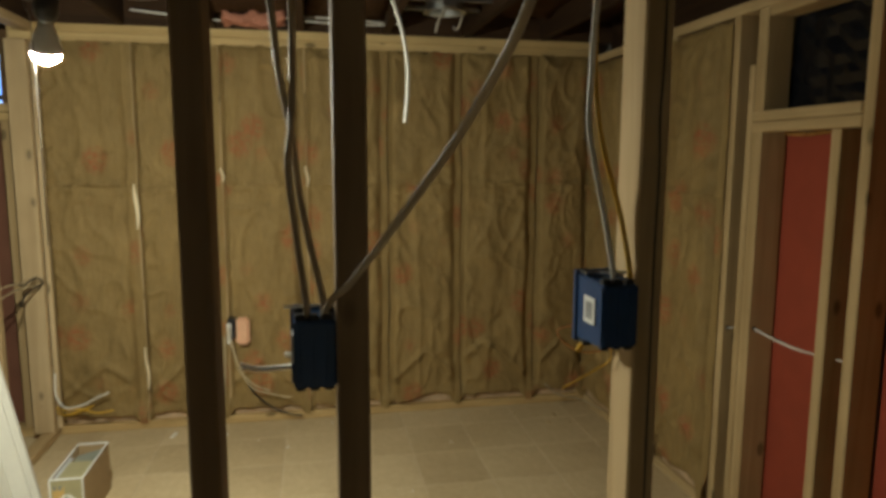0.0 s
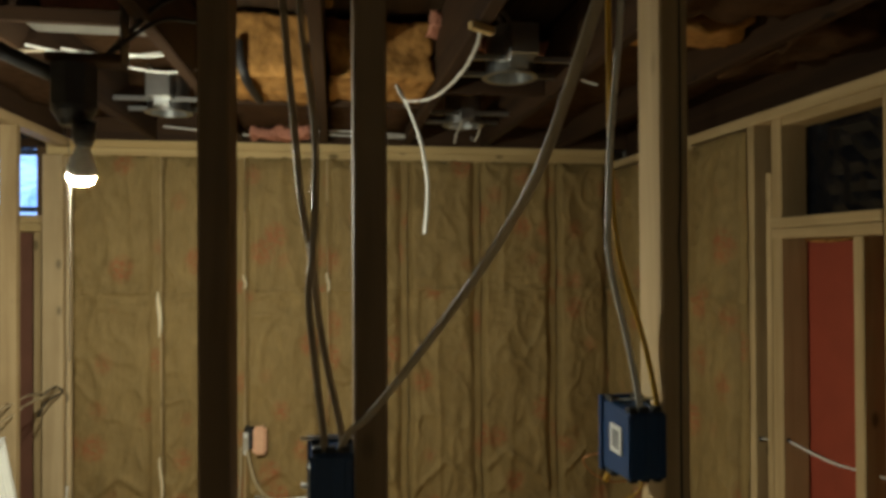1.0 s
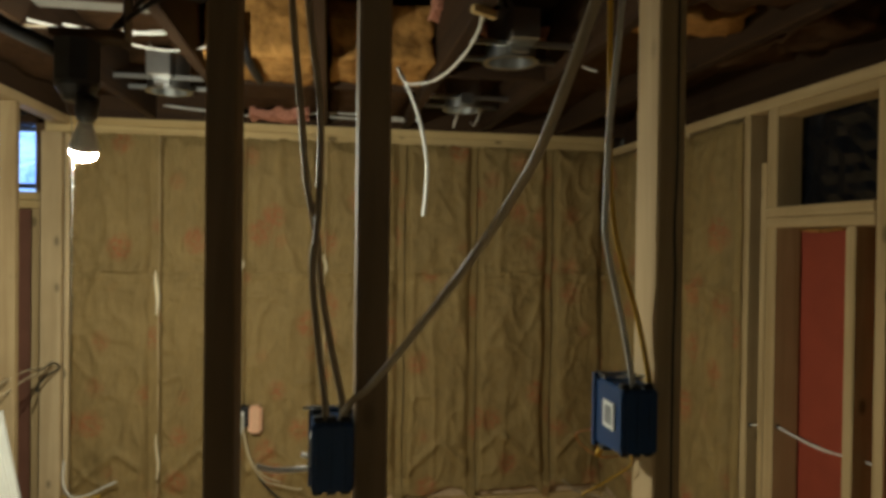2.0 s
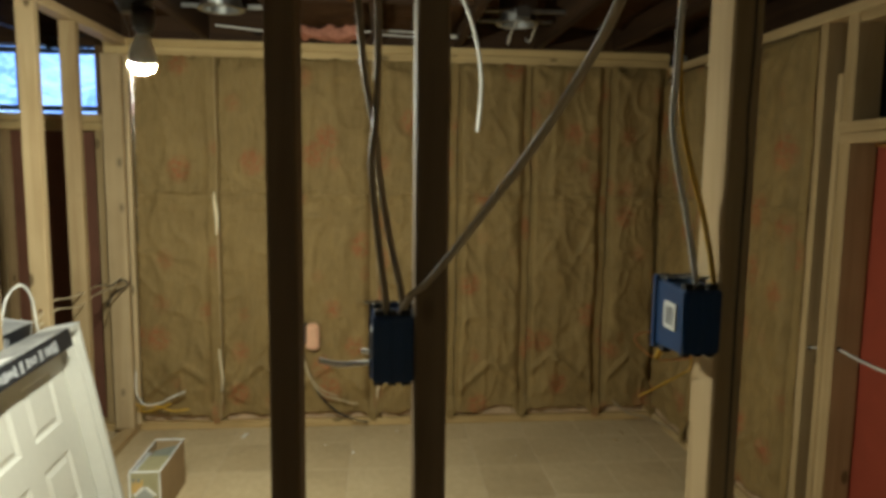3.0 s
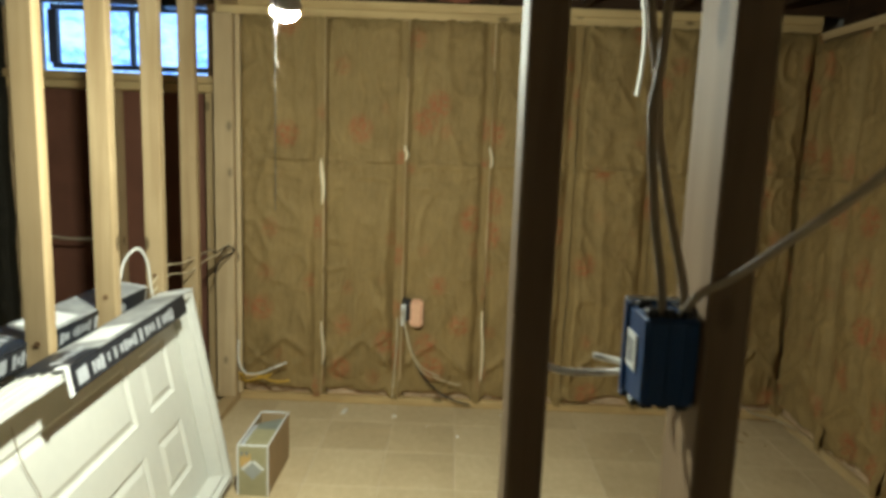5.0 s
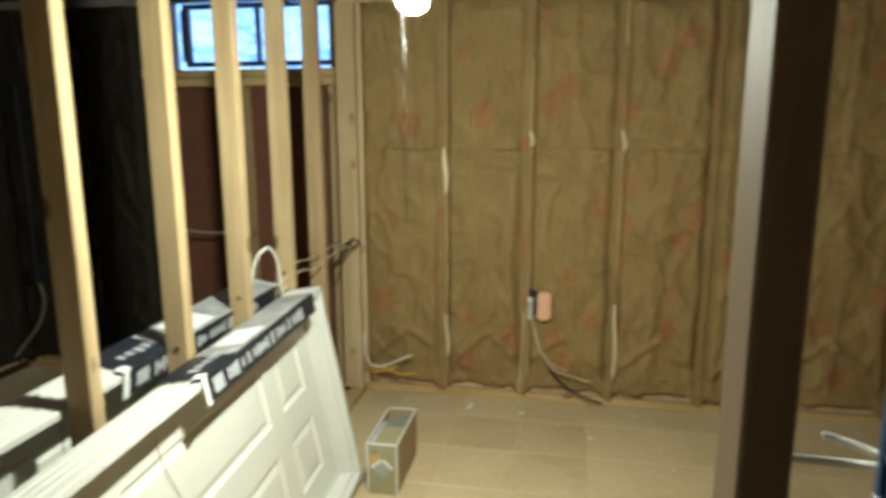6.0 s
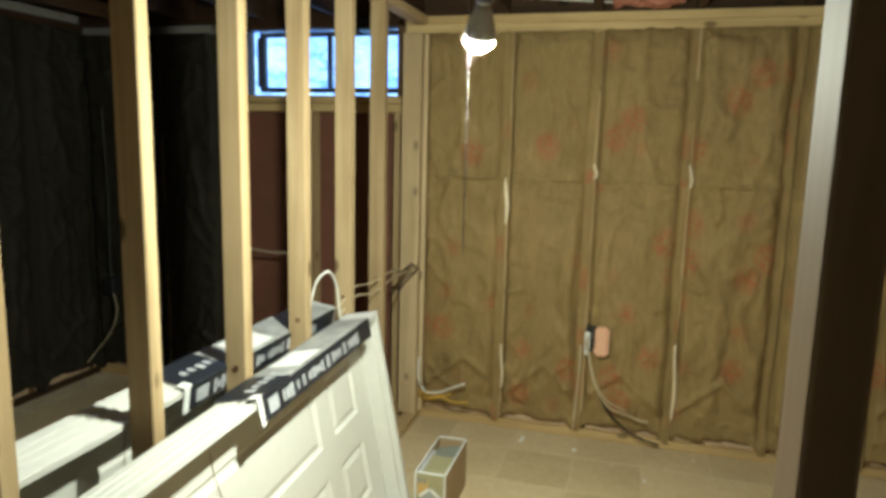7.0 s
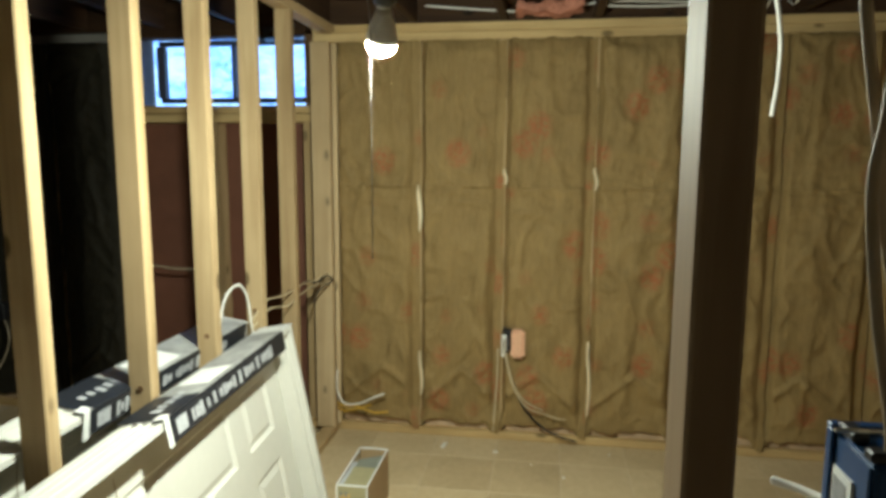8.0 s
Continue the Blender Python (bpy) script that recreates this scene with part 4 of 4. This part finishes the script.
b = tagged(link("black_pipe", tube([(0.28, 2.30, 2.08), (0.285, 2.31, 2.02), (0.30, 2.36, 1.965), (0.315, 2.60, 1.955)], 0.016, 1.0), black_plastic), "short black pipe poking through a batt", "pipe")

# recessed lamp housings
def can_light(x, y, z, turn):
    c = thing("recessed_light", "bare galvanised recessed light housing, unlit, between joists", "recessed light", "recessed lights")
    part("can", spin_profile([(0.074, 0.0), (0.080, 0.0), (0.080, 0.12), (0.076, 0.15), (0.055, 0.165), (0.0005, 0.168), (0.0005, 0.155), (0.050, 0.15), (0.070, 0.11), (0.074, 0.0)], 28), steel, c)
    part("trim_ring", spin_profile([(0.080, 0.0), (0.092, 0.0), (0.092, 0.004), (0.080, 0.004)], 28), steel, c)
    for s in (-0.098, 0.098):
        part("hanger_bar", box(s - 0.004, s + 0.004, -0.182, 0.182, 0.028, 0.046, 0.001), steel, c)
        part("bracket", box(s - 0.018, s + 0.014, -0.03, 0.03, 0.008, 0.056, 0.001), steel, c)
    part("junction_box", box(-0.18, -0.105, -0.045, 0.045, 0.03, 0.125, 0.003), steel, c)
    part("conduit", tube([(-0.14, 0.03, 0.125), (-0.12, 0.05, 0.17), (-0.06, 0.06, 0.195), (-0.02, 0.03, 0.168)], 0.008, 1.0, 8, 8), steel, c)
    part("lamp_socket", cyl(0.02, 0.02, 0.05, 14, Matrix.Translation((0, 0, 0.12))), label_white, c)
    c.matrix_world = pose(x, y, z, 0, 0, turn)
    return c


can_light(1.155, 2.20, 1.962, 90)
can_light(1.155, 3.02, 1.962, -90)
can_light(-0.075, 2.92, 1.962, 90)

# overhead cables and pipes
OV = "overhead cables"
cable("cable", [(-0.2, 3.36, 1.99), (0.1, 3.37, 1.965), (0.30, 3.37, 1.955), (0.45, 3.36, 1.975), (0.62, 3.35, 1.985), (1.0, 3.36, 1.97)], 0.004, cable_white, "white cable lying along the joist ends", 0.6, group=OV)
cable("cable", [(1.16, 3.02, 1.99), (1.15, 3.12, 1.96), (1.152, 3.20, 1.93), (1.16, 3.27, 1.925), (1.17, 3.30, 1.97)], 0.004, cable_white, "white cable drooping at a recessed light", 0.7, group=OV)
cable("cable", [(1.24, 3.02, 1.99), (1.25, 3.12, 1.96), (1.25, 3.22, 1.93), (1.25, 3.30, 1.96)], 0.004, cable_white, "white cable drooping at a recessed light", 0.7, group=OV)
cable("cable", [(1.34, 2.20, 2.03), (1.40, 2.18, 2.06), (1.42, 2.17, 2.0), (1.38, 2.17, 1.965), (1.44, 2.16, 1.94)], 0.004, cable_white, "white cable end curling beside a recessed light", 0.7, group=OV)
cable("cable", [(bx + 0.05, by + 0.02, bz + 0.28), (bx + 0.14, by + 0.05, bz + 0.40), (bx + 0.20, by + 0.08, bz + 0.46), (bx + 0.16, by + 0.10, 2.06), (bx + 0.05, by + 0.12, 2.11)], 0.007, cable_black, "black cable looping above the lamp", 0.9, group=OV)
cable("cable", [(bx + 0.07, by - 0.03, bz + 0.27), (bx + 0.17, by, bz + 0.36), (bx + 0.26, by + 0.05, bz + 0.38), (bx + 0.30, by + 0.08, 2.0), (bx + 0.24, by + 0.10, 2.1)], 0.006, cable_black, "black cable looping above the lamp", 0.9, group=OV)
cable("cable", [(-0.45, 2.0, 2.0), (-0.2, 2.1, 1.965), (0.05, 2.25, 1.955), (0.2, 2.3, 1.99)], 0.004, cable_white, "white cable sagging under the joists", 0.6, group=OV)
cable("pipe", [(-0.95, 1.45, 2.06), (-0.45, 1.62, 1.96), (HX - 0.045, HY, bz + 0.225)], 0.018, dark_steel, "dark conduit running to the lamp box", 1.0, "pipe")
tagged(link("duct_plate", box(-0.245, 0.105, 1.99, 2.11, 2.02, 2.026, 0.002), dull_tin), "pale metal plate between the joists", "metal plate")
tagged(link("duct_plate", box(-0.62, -0.34, 2.08, 2.26, 1.99, 1.996, 0.002), dull_tin), "pale metal plate between the joists", "metal plate")
tagged(link("board_strip", box(-0.60, 0.105, 1.925, 1.945, 1.99, 2.03, 0.002), old_x), "dark wood strip above the lamp", "board")
cable("cable", [(-0.20, 2.16, 1.99), (-0.05, 2.17, 1.975), (0.06, 2.16, 1.985), (0.10, 2.13, 1.975), (0.05, 2.10, 1.96), (-0.02, 2.10, 1.965)], 0.0045, cable_white, "white cable bent back under a joist", 0.7, group=OV)
cable("cable", [(-0.85, 1.85, 1.94), (-0.6, 1.95, 1.92), (-0.35, 2.0, 1.93), (-0.2, 2.05, 1.95)], 0.0045, cable_grey, "grey cable sagging under joists", 0.7, group=OV)
cable("cable", [(0.555, 3.30, 1.958), (0.75, 3.32, 1.955), (0.93, 3.32, 1.957)], 0.004, cable_white, "white cable under the joists", 0.7, group=OV)

# ---- wall outlet and wiring at the far wall ----
o = thing("wall_outlet", "unfinished outlet in a dark box beside a peach glass-fibre scrap", "outlet")
part("outlet_box", box(0.152, 0.193, 3.425, 3.50, 0.455, 0.555, 0.004), black_plastic, o)
part("device", box(0.149, 0.172, 3.414, 3.424, 0.43, 0.535, 0.003), label_white, o, "white wiring device")
part("device_yoke", box(0.154, 0.168, 3.409, 3.4135, 0.45, 0.515, 0.002), steel, o)
bm = box(0.190, 0.256, 3.418, 3.468, 0.422, 0.556)
bmesh.ops.bevel(bm, geom=bm.edges[:], offset=0.012, segments=3, affect="EDGES")
part("fibre_plug", bm, peach_foam, o, "peach block of glass fibre")
FW = "wires on the long wall"
cable("wire", [(0.165, 3.405, 0.45), (0.178, 3.40, 0.40), (0.205, 3.40, 0.30), (0.265, 3.415, 0.20), (0.345, 3.425, 0.165), (0.425, 3.43, 0.14), (0.45, 3.43, 0.142)], 0.0038, cable_beige, "beige cable curving down from the outlet", 0.7, group=FW)
cable("wire", [(0.170, 3.41, 0.45), (0.186, 3.40, 0.38), (0.215, 3.40, 0.29), (0.27, 3.42, 0.215), (0.345, 3.43, 0.18)], 0.0038, cable_beige, "beige cable curving down from the outlet", 0.7, group=FW)
cable("wire", [(0.205, 3.44, 0.30), (0.255, 3.43, 0.19), (0.347, 3.44, 0.09), (0.43, 3.44, 0.05), (0.503, 3.45, 0.028)], 0.005, cable_black, "dark cable running down to the bottom plate", 0.7, group=FW)
cable("wire", [(0.128, 3.485, 0.45), (0.127, 3.475, 0.30), (0.118, 3.478, 0.15), (0.112, 3.47, 0.045)], 0.0045, cable_beige, "cream cable stapled down a stud", 0.6, group=FW)
cable("wire", [(-0.645, 3.44, 0.32), (-0.64, 3.42, 0.22), (-0.60, 3.41, 0.16), (-0.53, 3.41, 0.165), (-0.46, 3.40, 0.20), (-0.40, 3.40, 0.226)], 0.0045, cable_white, "white cable end curling at the corner", 0.7, group=FW)
cable("wire", [(-0.65, 3.44, 0.15), (-0.61, 3.42, 0.145), (-0.54, 3.41, 0.15), (-0.46, 3.40, 0.128), (-0.385, 3.40, 0.135)], 0.0045, cable_yellow, "yellow cable ends at the corner", 0.7, group=FW)
cable("wire", [(-0.65, 3.45, 0.12), (-0.60, 3.42, 0.12), (-0.53, 3.41, 0.14), (-0.47, 3.40, 0.165)], 0.0045, cable_yellow, "yellow cable ends at the corner", 0.7, group=FW)
cable("wire", [(1.80, 3.45, 0.12), (1.88, 3.42, 0.06), (1.98, 3.38, 0.045), (2.03, 3.2, 0.05)], 0.004, cable_grey, "grey cable lying along the bottom plate", 0.7, group=FW)

# ---- wiring through the studs ----
SW = "wires through studs"
cable("wire", [(-0.70, 2.36, 0.70), (-0.70, 2.385, 0.80), (-0.70, 2.43, 0.885), (-0.685, 2.495, 0.915), (-0.68, 2.55, 0.86), (-0.675, 2.565, 0.76), (-0.672, 2.58, 0.70)], 0.0055, cable_white, "white cable arching between studs", 0.6, group=SW, up=(1, 0, 0))
cable("wire", [(-0.675, 2.56, 0.77), (-0.672, 2.62, 0.80), (-0.67, 2.70, 0.822), (-0.665, 2.80, 0.812), (-0.665, 2.93, 0.808), (-0.668, 3.08, 0.812), (-0.672, 3.25, 0.795), (-0.665, 3.37, 0.805)], 0.004, cable_beige, "beige cable threaded through studs", 0.7, group=SW)
cable("wire", [(-0.675, 2.56, 0.74), (-0.67, 2.70, 0.783), (-0.66, 2.80, 0.772), (-0.66, 2.89, 0.762), (-0.665, 3.06, 0.778), (-0.675, 3.25, 0.772), (-0.668, 3.36, 0.760)], 0.004, cable_beige, "beige cable threaded through studs", 0.7, group=SW)
cable("wire", [(-0.67, 3.12, 0.815), (-0.672, 3.24, 0.785), (-0.655, 3.33, 0.80), (-0.65, 3.395, 0.765), (-0.672, 3.28, 0.745), (-0.675, 3.20, 0.70)], 0.004, cable_black, "dark twisted wire at the corner post", 0.8, group=SW)
cable("wire", [(2.07, 2.35, 0.722), (2.07, 2.27, 0.725), (2.07, 2.238, 0.728), (2.07, 2.12, 0.757), (2.072, 2.087, 0.760), (2.085, 2.01, 0.746), (2.095, 1.92, 0.738), (2.10, 1.835, 0.742), (2.10, 1.76, 0.752), (2.10, 1.64, 0.756)], 0.0042, cable_white, "white cable threaded through wall studs", 0.7, group=SW)
cable("wire", [(-1.62, 3.46, 0.80), (-1.56, 3.45, 0.797), (-1.47, 3.44, 0.79), (-1.37, 3.45, 0.79), (-1.28, 3.48, 0.80)], 0.006, cable_grey, "brown-grey cable across the red panel", 0.8, group=SW)
# Near-black, so the cable sinks into the unlit room.
cable("wire", [(-2.47, 3.45, 1.52), (-2.45, 3.44, 1.07), (-2.455, 3.44, 0.80), (-2.46, 3.44, 0.56)], 0.005, dark_steel, "grey cable running down a dim batt", 0.7, group=SW)
cable("wire", [(-2.44, 3.43, 0.50), (-2.41, 3.42, 0.40), (-2.44, 3.40, 0.28), (-2.53, 3.38, 0.16), (-2.58, 3.36, 0.09)], 0.005, cable_grey, "pale cable looping to the floor", 0.7, group=SW)
tagged(link("outlet_box", box(-2.49, -2.43, 3.42, 3.495, 0.49, 0.58, 0.004), black_plastic), "dark outlet box on the dim wall", "electrical box")

# ---- carton ----
c = thing("cardboard_box", "small open carton with white edges on the floor", "box")
X0, X1, Y0, Y1, ZT = -0.372, -0.258, 2.550, 2.865, 0.195
part("side", box(X0, X1, Y0, Y0 + 0.004, 0, ZT), olive_card, c, "olive and tan printed end")
part("printed_patch", box(X0 + 0.01, X0 + 0.05, Y0 - 0.0008, Y0 + 0.001, 0.112, 0.165), orange_card, c)
part("side", box(X0, X1, Y1 - 0.004, Y1, 0, ZT), brown_card, c)
part("side", box(X0, X0 + 0.004, Y0 + 0.0042, Y1 - 0.0042, 0, ZT), brown_card, c)
part("side", box(X1 - 0.004, X1, Y0 + 0.0042, Y1 - 0.0042, 0, ZT), brown_card, c)
part("bottom", box(X0 + 0.0042, X1 - 0.0042, Y0 + 0.0042, Y1 - 0.0042, 0, 0.004), brown_card, c)
part("flap", box(X0 + 0.022, X1 - 0.007, Y0 + 0.006, Y0 + 0.155, ZT - 0.006, ZT - 0.003), olive_card, c, "olive flap nearly closed")
part("flap", box(X0 + 0.005, X0 + 0.0215, Y0 + 0.006, Y0 + 0.20, ZT - 0.010, ZT - 0.007), grey_print, c, "grey printed strip of a flap")
fl = part("flap", box(0, 0.104, 0, 0.125, 0, 0.003), card_dark, c, "grey inner flap, pushed down")
fl.matrix_local = pose(X0 + 0.005, Y0 + 0.158, ZT - 0.055, 8, -14, 0)
for x0 in (X0 - 0.001, X1 - 0.005):
    part("white_edge", box(x0, x0 + 0.006, Y0 - 0.001, Y1 + 0.001, ZT - 0.002, ZT + 0.003, 0.001), white_card, c)
    part("white_edge", box(x0, x0 + 0.006, Y0 - 0.002, Y0 + 0.002, 0.004, ZT - 0.0025, 0.001), white_card, c)
part("white_edge", box(X0 + 0.006, X1 - 0.006, Y0 - 0.0015, Y0 + 0.005, ZT - 0.002, ZT + 0.003, 0.001), white_card, c)
part("white_edge", box(X0 + 0.006, X1 - 0.006, Y1 - 0.005, Y1 + 0.0015, ZT - 0.002, ZT + 0.003, 0.001), white_card, c)
xm = (X0 + X1) / 2
part("printed_diamond", cyl(0.034, 0.034, 0.0014, 4, pose(xm, Y0 - 0.0006, 0.098, 90)), card_grey, c, "grey printed diamond")
part("printed_chevron", box(-0.024, 0.024, -0.0007, 0.0007, 0.0, 0.010, m=pose(xm - 0.018, Y0 - 0.0008, 0.116, 0, -42, 0)), white_card, c)
part("printed_chevron", box(-0.024, 0.024, -0.0006, 0.0006, 0.0, 0.010, m=pose(xm + 0.018, Y0 - 0.0008, 0.116, 0, 42, 0)), white_card, c)
bm = bmesh.new()
for x0 in (X0 + 0.012, X0 + 0.030):
    box(x0, x0 + 0.012, Y0 - 0.0012, Y0 + 0.001, 0.155, 0.172, bm=bm)
part("print_bars", bm, card_dark, c)

# ---- scraps on the floor ----
rnd = random.Random(5)
for x, y, sx, sy, turn in ((-0.110, 3.372, 0.020, 0.062, -8), (0.135, 3.335, 0.022, 0.018, 30)):
    ob = tagged(link("paper_scrap", box(-sx / 2, sx / 2, -sy / 2, sy / 2, 0.0, 0.004, 0.0012), scrap_paper), "torn white paper strip lying on the tiled floor", "scrap", "scraps on the floor")
    ob.matrix_world = pose(x, y, 0.0005, 0, 0, turn)
for x, y, s in ((0.44, 3.12, 0.016), (0.75, 2.9, 0.018), (0.30, 3.22, 0.010), (1.2, 3.05, 0.016), (0.65, 3.38, 0.014), (0.95, 2.6, 0.014)):
    bm = bmesh.new()
    k = 6
    vs = [bm.verts.new((s * rnd.uniform(0.7, 1.1) * math.cos(6.283 * i / k) * 0.5, s * rnd.uniform(0.5, 1.0) * math.sin(6.283 * i / k) * (0.9 if s > 0.03 else 0.5), rnd.uniform(0.002, 0.010))) for i in range(k)]
    bm.faces.new(vs)
    bm.normal_update()
    bmesh.ops.solidify(bm, geom=bm.faces[:], thickness=0.0015)
    ob = tagged(link("paper_scrap", bm, scrap_paper), "small white scrap lying on the tiled floor", "scrap", "scraps on the floor")
    ob.matrix_world = pose(x, y, 0.0015, 0, 0, rnd.uniform(0, 180))
for x, y, s in ((1.80, 3.29, 0.045), (1.74, 3.20, 0.030), (1.70, 3.30, 0.022), (1.84, 3.17, 0.026), (1.60, 3.34, 0.018)):
    bm = box(-s / 2, s / 2, -s * 0.18, s * 0.18, 0.0, 0.006, 0.0015)
    for v in bm.verts:
        v.co.x += v.co.y * rnd.uniform(0.2, 0.9)
    ob = tagged(link("wood_chip", bm, brown_card), "small brown wood chip on the tiled floor", "scrap", "chips on the floor")
    ob.matrix_world = pose(x, y, 0.0008, 0, 0, rnd.uniform(0, 180))

# ---- floor panels ----
TX, TY = 0.2905, 0.306
panel_me = bpy.data.meshes.new("floor_tile")
bm = box(0.0012, TX - 0.0012, 0.0012, TY - 0.0012, -0.0045, 0.0, 0.0015)
bm.to_mesh(panel_me)
bm.free()
panel_me.materials.append(floor_panel_mat)
for r in range(-14, 2):
    for q in range(-8, 9):
        x = -0.155 + TX * q
        y = 3.264 + TY * (r - 1)
        if x + TX > RIGHT + 0.30 or x < LEFT - 0.24 or y < BACK - 0.11 or y + TY > FAR + 0.24:
            continue
        p = new("tile", panel_me)
        p.parent = floor
        p.location = (x, y, 0)
